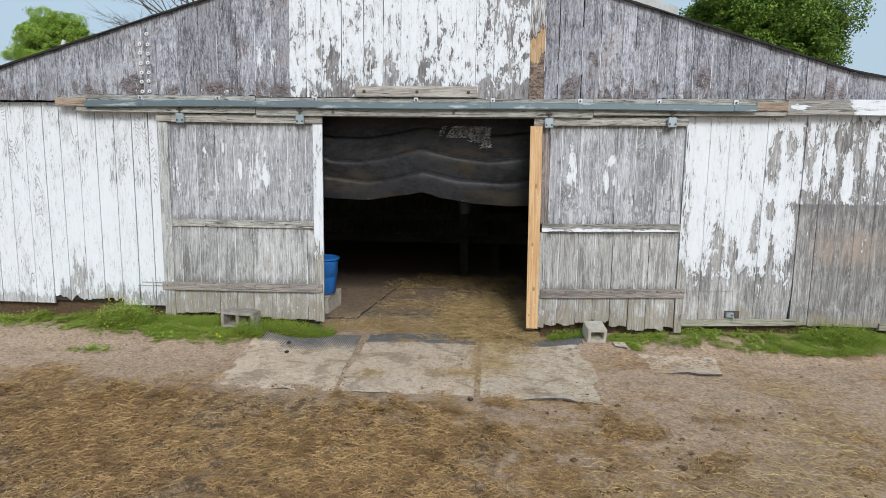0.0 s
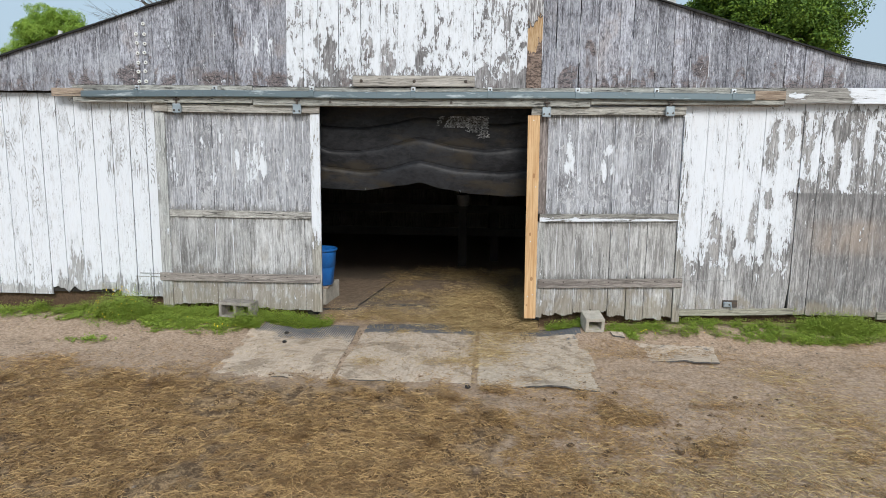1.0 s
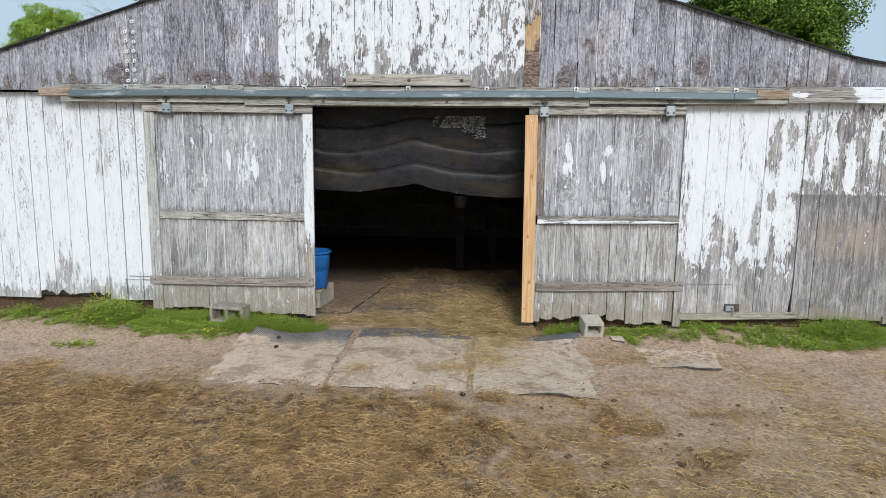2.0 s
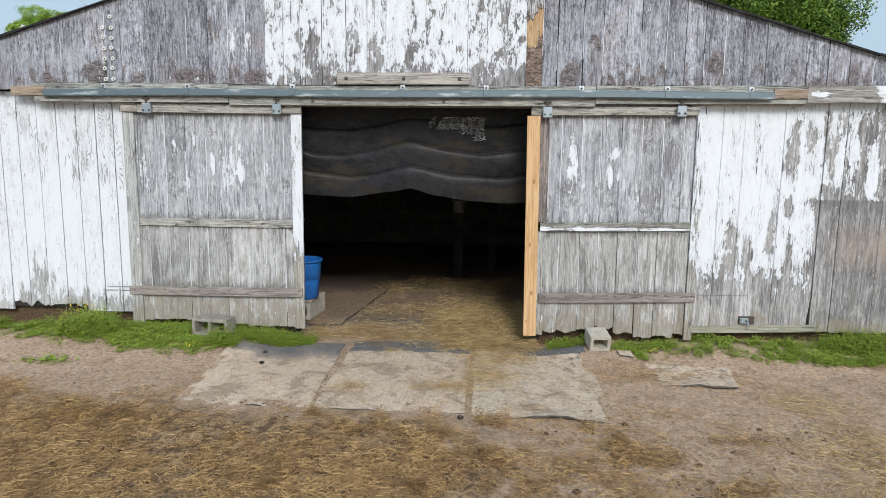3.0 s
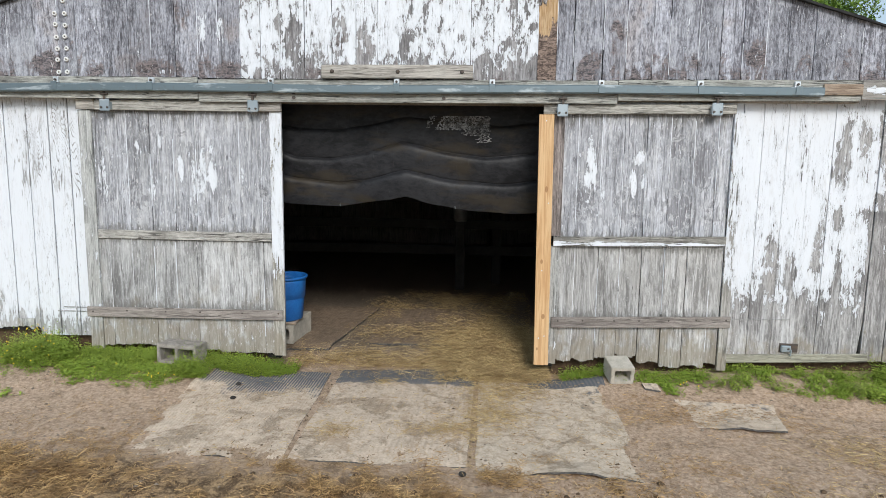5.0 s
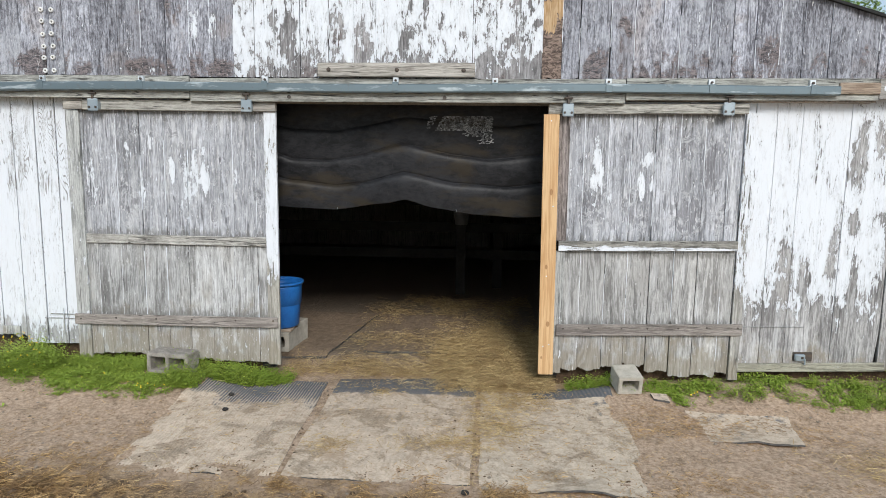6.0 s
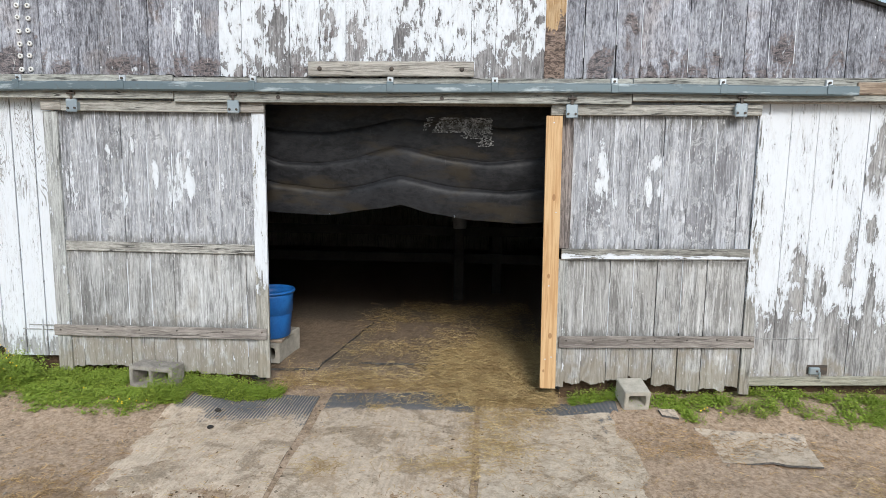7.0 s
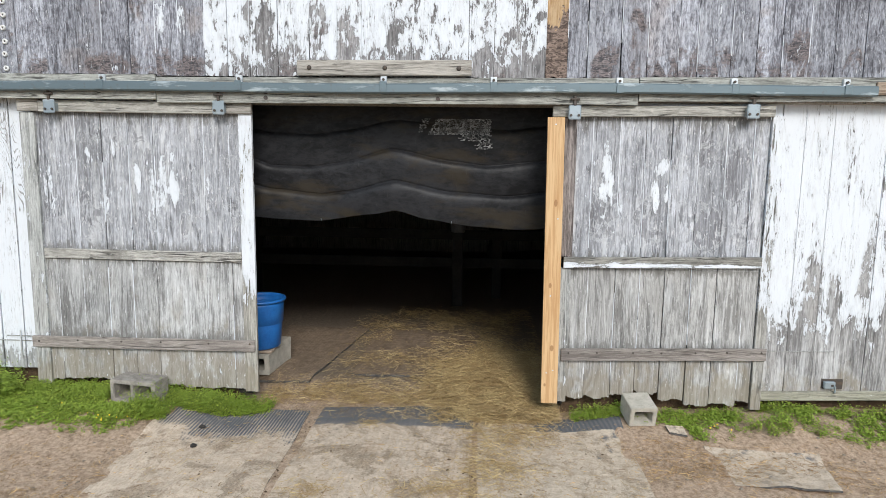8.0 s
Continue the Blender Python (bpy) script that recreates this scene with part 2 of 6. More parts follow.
def cover_left(g):
    q = g.xyz(g.pos())
    foot = g.ramp(q[2], 0.26, 0.48, 0.03, 0.165)
    worn = g.m("MULTIPLY", g.ramp(q[2], 1.62, 1.80), g.ramp(q[0], -5.0, -4.9, 0.4, 1.0))
    far = g.ramp(q[0], -5.05, -4.92, -0.045, 0.0)
    return g.m("ADD", g.m("ADD", foot, g.m("MULTIPLY", worn, -0.055)), g.m("ADD", far, g.spots(((-4.62, 0.85, 0.16, 0.25, -0.10), (-4.68, 0.45, 0.34, 0.26, -0.15), (-4.1, 1.95, 0.12, 0.3, -0.05), (-4.2, 0.40, 0.22, 0.16, -0.13), (-3.95, 0.50, 0.30, 0.24, -0.11), (-3.72, 0.36, 0.2, 0.10, -0.08), (-5.3, 0.30, 0.5, 0.07, -0.05)))))


def cover_right(g):
    q = g.xyz(g.pos())
    near = g.ramp(q[0], 3.44, 3.50, 1.0, 0.0)
    down = g.ramp(q[2], 0.55, 1.02, -0.20, 0.0, smooth=False)
    rough_z = g.m("ADD", q[2], g.m("MULTIPLY", g.m("SUBTRACT", g.noise(g.stretch(g.pos(), (24, 4, 3)), 1.0, 4, 0.6), 0.5), 0.14))
    above = g.ramp(rough_z, 1.56, 1.60)
    beyond = g.m("ADD", g.m("MULTIPLY", above, 0.14), -0.15)
    base = g.m("ADD", g.m("MULTIPLY", near, g.m("ADD", down, g.m("ADD", 0.072, g.m("MULTIPLY", g.ramp(q[2], 1.25, 1.6), g.ramp(q[0], 2.85, 3.3, 0.05, 0.0))))), g.m("MULTIPLY", g.m("SUBTRACT", 1.0, near), beyond))
    bare = g.spots(((3.19, 2.06, 0.07, 0.30, -0.12), (3.37, 2.22, 0.05, 0.20, -0.15), (2.66, 1.10, 0.08, 0.28, -0.13), (2.83, 1.06, 0.06, 0.22, -0.14), (3.24, 0.98, 0.05, 0.25, -0.10), (3.05, 1.25, 0.05, 0.28, -0.11), (2.83, 2.1, 0.05, 0.28, -0.07), (3.2, 1.5, 0.06, 0.12, -0.12), (3.44, 1.56, 0.05, 0.10, -0.08)))
    left = g.spots(((3.97, 1.85, 0.06, 0.30, 0.17), (3.65, 1.98, 0.05, 0.25, 0.13), (3.78, 2.03, 0.05, 0.22, 0.12), (3.85, 2.53, 0.5, 0.08, 0.12), (4.19, 2.17, 0.06, 0.25, 0.12), (3.60, 1.20, 0.03, 0.16, 0.10), (3.73, 1.10, 0.03, 0.10, 0.10), (4.2, 1.2, 0.03, 0.14, 0.09)))
    return g.m("ADD", base, g.m("ADD", bare, left))


def soaked_end(g, wood, patch, streak):
    """The far boards were once shut behind a lean-to: dark below its line, rusty in a band under that."""
    q = g.xyz(g.pos())
    zone = g.m("MULTIPLY", g.ramp(g.m("ADD", q[0], g.m("MULTIPLY", g.m("SUBTRACT", patch, 0.5), 0.6)), 3.38, 3.70), g.ramp(g.m("ADD", q[2], g.m("MULTIPLY", g.m("SUBTRACT", streak, 0.5), 0.12)), 1.56, 1.61, 1.0, 0.0))
    wood = g.mix(g.m("MULTIPLY", zone, g.ramp(streak, 0.40, 0.58, 0.50, 0.08)), wood, (0.15, 0.146, 0.146))
    band = g.m("MULTIPLY", g.ramp(q[0], 3.1, 3.5), g.m("MULTIPLY", g.ramp(q[2], 1.40, 1.57), g.ramp(q[2], 1.605, 1.585)))
    wood = g.mix(g.m("MULTIPLY", band, g.ramp(patch, 0.40, 0.60, 0.25, 0.65)), wood, (0.12, 0.118, 0.12))
    blots = g.noise(g.stretch(g.pos(), (16, 6, 5)), 1.0, 7, 0.74, 0.9)
    wood = g.mix(g.m("MULTIPLY", zone, g.ramp(blots, 0.52, 0.62, 0.0, 0.55)), wood, (0.085, 0.08, 0.08))
    wood = g.mix(g.m("MULTIPLY", zone, g.ramp(blots, 0.44, 0.36, 0.0, 0.5)), wood, (0.52, 0.51, 0.50))
    rusty = g.m("MULTIPLY", g.m("MULTIPLY", zone, g.ramp(q[0], 3.5, 3.9)), g.m("MULTIPLY", g.ramp(q[2], 0.85, 1.05), g.ramp(q[2], 1.38, 1.22)))
    return g.mix(g.m("MULTIPLY", rusty, g.ramp(patch, 0.40, 0.60, 0.2, 0.6)), wood, (0.36, 0.29, 0.235))


def door_stains(g, wood, patch, streak):
    """Dark blotches with curling edges on the upper boards."""
    p = g.pos()
    curls = g.noise(g.stretch(p, (9, 6, 6)), 1.0, 5, 0.62, 1.6)
    k = g.m("ADD", g.m("MULTIPLY", g.m("SUBTRACT", curls, 0.5), 1.6), g.spots(((1.80, 1.55, 0.16, 0.20, 0.42), (2.01, 1.98, 0.09, 0.26, 0.55), (1.80, 2.12, 0.10, 0.14, 0.34), (2.10, 1.55, 0.10, 0.16, 0.36), (1.36, 1.60, 0.14, 0.18, 0.30), (1.03, 1.62, 0.14, 0.22, 0.30), (-2.28, 1.50, 0.035, 0.11, 0.62), (-2.56, 2.02, 0.04, 0.18, 0.36), (-3.05, 1.62, 0.16, 0.22, 0.26), (-2.9, 2.2, 0.3, 0.1, 0.24), (-1.88, 1.65, 0.08, 0.2, 0.28))))
    wood = g.mix(g.m("MULTIPLY", g.ramp(k, 0.24, 0.36), g.ramp(streak, 0.36, 0.62, 0.72, 0.35)), wood, (0.17, 0.168, 0.182))
    rim = g.m("MULTIPLY", g.ramp(k, 0.17, 0.24), g.ramp(k, 0.31, 0.24))
    return g.mix(g.m("MULTIPLY", rim, 0.35), wood, (0.70, 0.71, 0.73))


def cover_door(g):
    q = g.xyz(g.pos())
    bell = g.m("MULTIPLY", g.ramp(q[2], 1.35, 1.6), g.ramp(q[2], 1.95, 2.25, 1.0, 0.0))
    left = g.spots(((-3.38, 1.70, 0.06, 0.26, 0.15), (-3.44, 1.80, 0.03, 0.16, 0.09), (-2.52, 1.80, 0.04, 0.26, 0.13), (-2.45, 1.84, 0.035, 0.24, 0.13), (-2.352, 1.85, 0.04, 0.24, 0.14), (-2.84, 2.12, 0.05, 0.08, 0.14), (-3.17, 2.02, 0.04, 0.08, 0.15), (-3.30, 1.98, 0.03, 0.12, 0.12), (-3.05, 2.05, 0.05, 0.08, 0.11), (-2.65, 1.88, 0.03, 0.14, 0.13), (-2.08, 1.85, 0.02, 0.12, 0.10), (-2.79, 1.78, 0.03, 0.06, 0.12), (-3.24, 1.85, 0.02, 0.20, 0.12), (-2.92, 1.70, 0.02, 0.2, 0.08)))
    right = g.spots(((1.445, 2.00, 0.05, 0.055, 0.17), (1.475, 2.045, 0.045, 0.05, 0.17), (1.41, 1.84, 0.03, 0.10, 0.16), (1.425, 1.76, 0.025, 0.10, 0.16), (1.50, 1.82, 0.02, 0.10, 0.16), (1.035, 2.02, 0.05, 0.26, 0.14), (1.08, 1.85, 0.02, 0.16, 0.10), (1.75, 1.9, 0.05, 0.3, -0.05)))
    return g.m("ADD", g.m("ADD", g.m("MULTIPLY", bell, 0.045), -0.135), g.m("ADD", left, right))


def cover_stile(g):
    return g.ramp(g.xyz(g.pos())[2], 0.55, 1.25, -0.20, 0.10)


def cover_frame(g):
    return g.ramp(g.xyz(g.pos())[2], 0.35, 1.3, -0.17, 0.07)


GREY, GREY_DARK = (0.62, 0.64, 0.69), (0.29, 0.297, 0.322)
M_GABLE = weathered_wood("gable_grey_boards", (0.555, 0.575, 0.645), (0.118, 0.118, 0.138), cover_gable_grey, stain=(0.17, 0.150, 0.152), stain_amount=0.4, flecks=0.055, rot=2.66, grain=1.05, figure=0.3, cracks=0.8, variety=0.5, fibre=2.9, mottle=0.45, flake=1.6, span=(0.375, 0.605))
M_GABLE_WHITE = weathered_wood("gable_painted_boards", (0.46, 0.455, 0.465), (0.17, 0.162, 0.166), cover_gable, stain_amount=0.3, rot=2.54, grain=1.1, figure=0.2, cracks=0.6, flake=1.9, mottle=0.25)
M_WALL_L = weathered_wood("painted_wall_boards", (0.60, 0.61, 0.62), (0.36, 0.36, 0.36), cover_left, figure=0.4, cracks=0.5, curl=0.115)
M_WALL_R = weathered_wood("peeling_wall_boards", (0.48, 0.475, 0.475), (0.175, 0.17, 0.17), cover_right, stain=(0.21, 0.185, 0.165), stain_amount=0.4, flecks=0.04, figure=0.7, cracks=0.7, splash=0.6, tail=soaked_end, flake=1.6, mottle=0.2, wash=0.4)
M_DOOR = weathered_wood("door_boards", GREY, (0.25, 0.255, 0.275), cover_door, stain=(0.33, 0.33, 0.345), stain_amount=0.5, flecks=0.085, figure=1.1, grain=0.75, cracks=0.9, tail=door_stains, ledges=((2.40, 2.20), (1.30, 1.42)), variety=0.03, fibre=1.1, mottle=0.22, flake=1.5, wash=0.5)
M_DOOR_LOW = weathered_wood("lower_door_boards", (0.68, 0.68, 0.67), (0.24, 0.235, 0.228), -0.16, stain=(0.30, 0.285, 0.265), stain_amount=0.5, flecks=0.05, figure=0.7, grain=0.8, cracks=0.8, splash=0.75, ledges=((0.57, 0.74), (1.23, 1.14)), wash=0.45, mottle=0.15)
M_DOOR_LOW_FIGURED = weathered_wood("figured_door_board", (0.68, 0.68, 0.67), (0.26, 0.255, 0.25), -0.16, stain=(0.30, 0.285, 0.265), stain_amount=0.4, flecks=0.03, figure=1.9, grain=0.5, cracks=0.5, splash=0.75, ledges=((0.57, 0.74),))
M_DOOR_LOW_GREY = weathered_wood("lower_door_boards_grey", (0.62, 0.63, 0.635), (0.19, 0.188, 0.186), -0.13, stain=(0.28, 0.26, 0.235), stain_amount=0.58, flecks=0.07, figure=0.5, grain=0.75, cracks=0.6, splash=0.95, ledges=((0.57, 0.74), (1.23, 1.14)), wash=0.27, mottle=0.12)
M_STILE = weathered_wood("grey_stile", (0.56, 0.575, 0.565), (0.25, 0.255, 0.25), -0.09, flecks=0.05, mottle=0.15, splash=0.7)
M_STILE_DARK = weathered_wood("dark_stile", (0.34, 0.30, 0.285), (0.095, 0.08, 0.075), None, figure=0.8, grain=1.2)
M_STILE_WHITE = weathered_wood("white_stile", (0.47, 0.455, 0.41), (0.22, 0.21, 0.185), cover_stile, splash=0.6)
M_FRAME_WHITE = weathered_wood("flaked_stile", (0.60, 0.59, 0.555), (0.28, 0.27, 0.25), cover_frame, splash=0.6)
M_BATTEN = weathered_wood("grey_batten", (0.54, 0.525, 0.49), (0.20, 0.192, 0.175), -0.12, run="x", flecks=0.03, stain=(0.09, 0.085, 0.075), stain_amount=0.75, cracks=1.3, mottle=0.25)
M_BATTEN_LOW = weathered_wood("brown_grey_batten", (0.47, 0.425, 0.39), (0.20, 0.175, 0.158), None, run="x", stain=(0.17, 0.145, 0.13), stain_amount=0.45, cracks=1.0, figure=0.9, grain=0.8)
M_BATTEN_WHITE = weathered_wood("flaked_batten", (0.48, 0.47, 0.43), (0.18, 0.172, 0.155), lambda g: g.ramp(g.xyz(g.pos())[2], 1.262, 1.315, 0.06, -0.14), run="x", stain=(0.09, 0.085, 0.075), stain_amount=0.6, cracks=1.3, mottle=0.25)
M_TOPRAIL = weathered_wood("pale_top_rail", (0.60, 0.585, 0.54), (0.25, 0.242, 0.215), -0.12, run="x", flecks=0.02, stain=(0.16, 0.155, 0.135), stain_amount=0.55, cracks=1.2, mottle=0.22)
M_HEADER = weathered_wood("header_board", (0.50, 0.505, 0.465), (0.19, 0.19, 0.175), -0.15, run="x", stain=(0.12, 0.12, 0.105), stain_amount=0.6, cracks=1.2, mottle=0.25)
M_HEADER_WHITE = weathered_wood("painted_header_board", (0.46, 0.45, 0.42), (0.20, 0.19, 0.175), lambda g: g.m("ADD", g.ramp(g.xyz(g.pos())[0], 3.75, 4.0, -0.14, 0.13), g.spots(((3.33, 2.605, 0.08, 0.045, 0.15), (3.41, 2.60, 0.07, 0.04, 0.13)))), run="x")
M_BEAD = weathered_wood("paint_bead", GREY, GREY_DARK, 0.12)
M_SILL = weathered_wood("green_grey_sill", (0.41, 0.395, 0.32), (0.18, 0.172, 0.138), -0.12, run="x", flecks=0.02)
M_PLANK = weathered_wood("plank", (0.54, 0.51, 0.465), (0.24, 0.225, 0.20), None, run="x", stain_amount=0.2)
M_BROWN = weathered_wood("brown_block", (0.53, 0.425, 0.33), (0.28, 0.205, 0.15), None, run="x")
M_INSIDE = weathered_wood("inside_timber", (0.42, 0.37, 0.31), (0.20, 0.17, 0.14), None)


def pine(name):
    g = Graph(name)
    p = g.pos()
    wave = g.noise(g.stretch(p, (38, 30, 1.1)), 1.0, 4, 0.6, 1.6)
    fine = g.noise(g.stretch(p, (160, 120, 6)), 1.0, 2, 0.5)
    c = g.mix(g.ramp(wave, 0.38, 0.62), (0.54, 0.31, 0.14), (0.68, 0.46, 0.245))
    c = g.mix(g.m("MULTIPLY", g.ramp(fine, 0.5, 0.75), 0.35), c, (0.40, 0.20, 0.08))
    knots = g.spots(((0.665, 0.60, 0.016, 0.026, 1.0), (0.635, 1.10, 0.012, 0.022, 1.0), (0.655, 1.74, 0.014, 0.030, 1.0), (0.62, 0.30, 0.010, 0.016, 0.8)))
    c = g.mix(g.m("MULTIPLY", g.ramp(knots, 0.2, 0.7), 0.65), c, (0.26, 0.11, 0.035))
    g.bump(g.m("ADD", wave, g.m("MULTIPLY", fine, 0.4)), 0.25, 0.002)
    return g.finish(c, 0.6)


M_PINE = pine("new_pine")


def bare_board():
    """Grey board whose face has torn away, showing orange wood above and brown shreds below."""
    g = Graph("torn_gable_board")
    p = g.pos()
    q = g.xyz(p)
    warp = g.noise(g.stretch(p, (16, 8, 7)), 1.0, 6, 0.70, 0.8)
    z = g.m("ADD", q[2], g.m("ADD", g.m("MULTIPLY", g.m("SUBTRACT", warp, 0.5), 0.55), g.ramp(q[0], 0.55, 0.69, 0.05, -0.05)))
    fine = g.noise(g.stretch(p, (90, 20, 8)), 1.0, 4, 0.65)
    shred = g.noise(g.stretch(p, (26, 20, 60)), 1.0, 5, 0.7, 0.8)
    orange = g.mix(g.ramp(fine, 0.38, 0.62), (0.40, 0.25, 0.12), (0.56, 0.40, 0.24))
    brown = g.mix(g.ramp(shred, 0.40, 0.60), (0.07, 0.05, 0.042), (0.30, 0.225, 0.185))
    grey = g.mix(g.ramp(fine, 0.38, 0.62), (0.16, 0.15, 0.15), (0.70, 0.70, 0.71))
    c = g.mix(g.ramp(z, 3.09, 3.105), brown, orange)
    c = g.mix(g.ramp(z, 3.35, 3.36), c, (0.05, 0.045, 0.045))
    c = g.mix(g.ramp(z, 3.385, 3.395), c, grey)
    g.bump(g.m("ADD", shred, fine), 0.8, 0.008)
    return g.finish(c, 0.88)


M_GABLE_BARE = bare_board()


def metal(name, base, rough=0.42, worn=(0.55, 0.58, 0.6)):
    g = Graph(name)
    p = g.pos()
    a = g.noise(g.stretch(p, (2.5, 12, 14)), 1.0, 6, 0.65)
    b = g.noise(p, 30, 3, 0.6)
    c = g.mix(g.ramp(a, 0.54, 0.66), base, worn)
    c = g.mix(g.m("MULTIPLY", g.ramp(b, 0.58, 0.72), 0.4), c, (0.16, 0.15, 0.14))
    g.bump(b, 0.15, 0.002)
    return g.finish(c, g.ramp(a, 0.4, 0.7, rough, rough + 0.22), 0.55)


M_RAIL = metal("galvanised_track", (0.165, 0.215, 0.24), 0.5, (0.46, 0.52, 0.55))
M_ZINC = metal("zinc_hanger", (0.36, 0.42, 0.46), 0.4)
M_CLIP = metal("bright_zinc", (0.62, 0.66, 0.69), 0.4, (0.8, 0.82, 0.84))
M_RUST = metal("dark_bolt", (0.10, 0.085, 0.075), 0.6, (0.16, 0.12, 0.09))


def rubber(name, dust_cover, pale, deep, strip=(6.60, 6.90, -9.0, -8.9, -0.27), rib=0.034, way=(1.0, 0.085), ribbed=0.55):
    """Ribbed rubber under a skin of dust; the threshold strip is swept clean by feet."""
    g = Graph(name)
    p = g.pos()
    n = g.noise(g.stretch(p, (2.3, 2.0, 3.0)), 1.0, 6, 0.64, 0.5)
    f = g.noise(p, 16, 7, 0.72, 0.3)
    ff = g.noise(p, 70, 4, 0.7)
    q = g.xyz(p)
    ribs = g.m("SINE", g.m("MULTIPLY", g.m("ADD", g.m("MULTIPLY", q[0], way[0]), g.m("MULTIPLY", q[1], way[1])), 2 * math.pi / rib))
    k = g.m("ADD", g.m("ADD", g.m("MULTIPLY", n, 0.66), g.m("MULTIPLY", f, 0.34)), dust_cover)
    if strip:
        k = g.m("ADD", k, g.ramp(q[1], 6.1, 6.5, 0.09, 0.0))
        k = g.m("ADD", k, g.m("MULTIPLY", g.ramp(q[1], strip[0], strip[1], 0.0, strip[4]), g.ramp(q[0], strip[2], strip[3])))
    dust = g.mix(g.ramp(g.m("ADD", g.m("MULTIPLY", f, 0.6), g.m("MULTIPLY", ff, 0.4)), 0.38, 0.62), deep, pale)
    stain = g.noise(g.stretch(p, (4.2, 3.6, 2.0)), 1.0, 8, 0.74, 0.6)
    dust = g.mix(g.m("MULTIPLY", g.ramp(stain, 0.53, 0.62), 0.50), dust, (deep[0] * 0.70, deep[1] * 0.62, deep[2] * 0.52))
    soil = g.noise(g.stretch(p, (2.6, 3.0, 2.0), 6.0), 1.0, 8, 0.73, 0.5)
    dust = g.mix(g.m("MULTIPLY", g.ramp(soil, 0.52, 0.60), 0.65), dust, g.mix(g.ramp(ff, 0.36, 0.64), (0.15, 0.105, 0.065), (0.36, 0.275, 0.19)))
    worn = g.mix(g.m("MULTIPLY", g.ramp(ribs, -0.9, 0.9), g.ramp(k, 0.20, 0.44, 0.1, ribbed)), (0.105, 0.112, 0.126), tuple(v * 0.85 for v in pale))
    c = g.mix(g.ramp(k, 0.42, 0.52), worn, dust)
    g.bump(g.m("ADD", f, g.m("MULTIPLY", stain, 1.2)), 0.8, 0.012)
    return g.finish(c, 0.92)


DUST_PALE, DUST_DEEP = (0.655, 0.538, 0.425), (0.468, 0.365, 0.272)
M_MAT = rubber("dusty_rubber_mat", 0.055, DUST_PALE, DUST_DEEP, (6.38, 6.80, -9.0, -8.9, -0.27), rib=0.025, way=(1.0, 0.0), ribbed=0.7)
M_MAT_DIAG = rubber("dusty_checked_mat", 0.075, DUST_PALE, DUST_DEEP, (6.72, 6.86, -9.0, -8.9, -0.32), rib=0.017, way=(0.75, 0.66), ribbed=0.35)
M_MAT_SIDE = rubber("dirt_covered_mat", 0.085, (0.63, 0.53, 0.42), (0.43, 0.345, 0.26), (6.74, 6.82, 0.50, 0.62, -0.40), ribbed=0.1)
M_MAT_OLD = rubber("buried_mat", 0.06, (0.63, 0.525, 0.42), (0.45, 0.36, 0.27), None, ribbed=0.1)
# a darker brown than on the mats in the yard
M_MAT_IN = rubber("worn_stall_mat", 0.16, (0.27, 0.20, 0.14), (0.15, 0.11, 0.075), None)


def plain(name, a, b, scale, rough, bump=0.2, dist=0.004):
    g = Graph(name)
    p = g.pos()
    n = g.noise(p, scale, 5, 0.62)
    f = g.noise(p, scale * 9, 3, 0.6)
    k = g.m("ADD", g.m("MULTIPLY", n, 0.65), g.m("MULTIPLY", f, 0.35))
    g.bump(f, bump, dist)
    return g.finish(g.mix(g.ramp(k, 0.36, 0.64), a, b), rough)


M_BLOCK = plain("concrete_block", (0.38, 0.355, 0.30), (0.52, 0.485, 0.42), 14, 0.95, 0.6, 0.004)
M_BLOCK_OLD = plain("mossy_concrete_block", (0.21, 0.188, 0.168), (0.38, 0.35, 0.31), 16, 0.95, 0.7, 0.005)
M_EDGE = plain("cut_rubber_edge", (0.035, 0.034, 0.033), (0.14, 0.13, 0.12), 20, 0.85)
M_BLUE = plain("blue_plastic", (0.012, 0.12, 0.42), (0.02, 0.17, 0.52), 9, 0.4, 0.06, 0.002)


def sheet_rubber():
    """Black sheet with dust and brown clay smears."""
    g = Graph("black_rubber_sheet")
    p = g.pos()
    n = g.noise(g.stretch(p, (2.0, 2.0, 4.0)), 1.0, 6, 0.66, 0.6)
    f = g.noise(g.stretch(p, (14, 10, 30)), 1.0, 5, 0.7, 0.5)
    k = g.m("ADD", g.m("MULTIPLY", n, 0.6), g.m("MULTIPLY", f, 0.4))
    c = g.mix(g.ramp(k, 0.38, 0.62), (0.007, 0.0074, 0.009), (0.029, 0.030, 0.034))
    clay = g.noise(g.stretch(p, (1.6, 1.0, 5.0), 4.0), 1.0, 5, 0.65, 0.4)
    c = g.mix(g.m("MULTIPLY", g.ramp(clay, 0.50, 0.66), 0.7), c, (0.042, 0.033, 0.021))
    scuff = g.noise(g.stretch(p, (55, 20, 7)), 1.0, 4, 0.7, 0.3)
    c = g.mix(g.m("MULTIPLY", g.ramp(scuff, 0.62, 0.74), 0.35), c, (0.09, 0.09, 0.09))
    g.put(g.bsdf.inputs["Specular IOR Level"], 0.28)
    g.bump(g.m("ADD", n, g.m("MULTIPLY", f, 0.12)), 0.35, 0.012)
    return g.finish(c, 0.52)


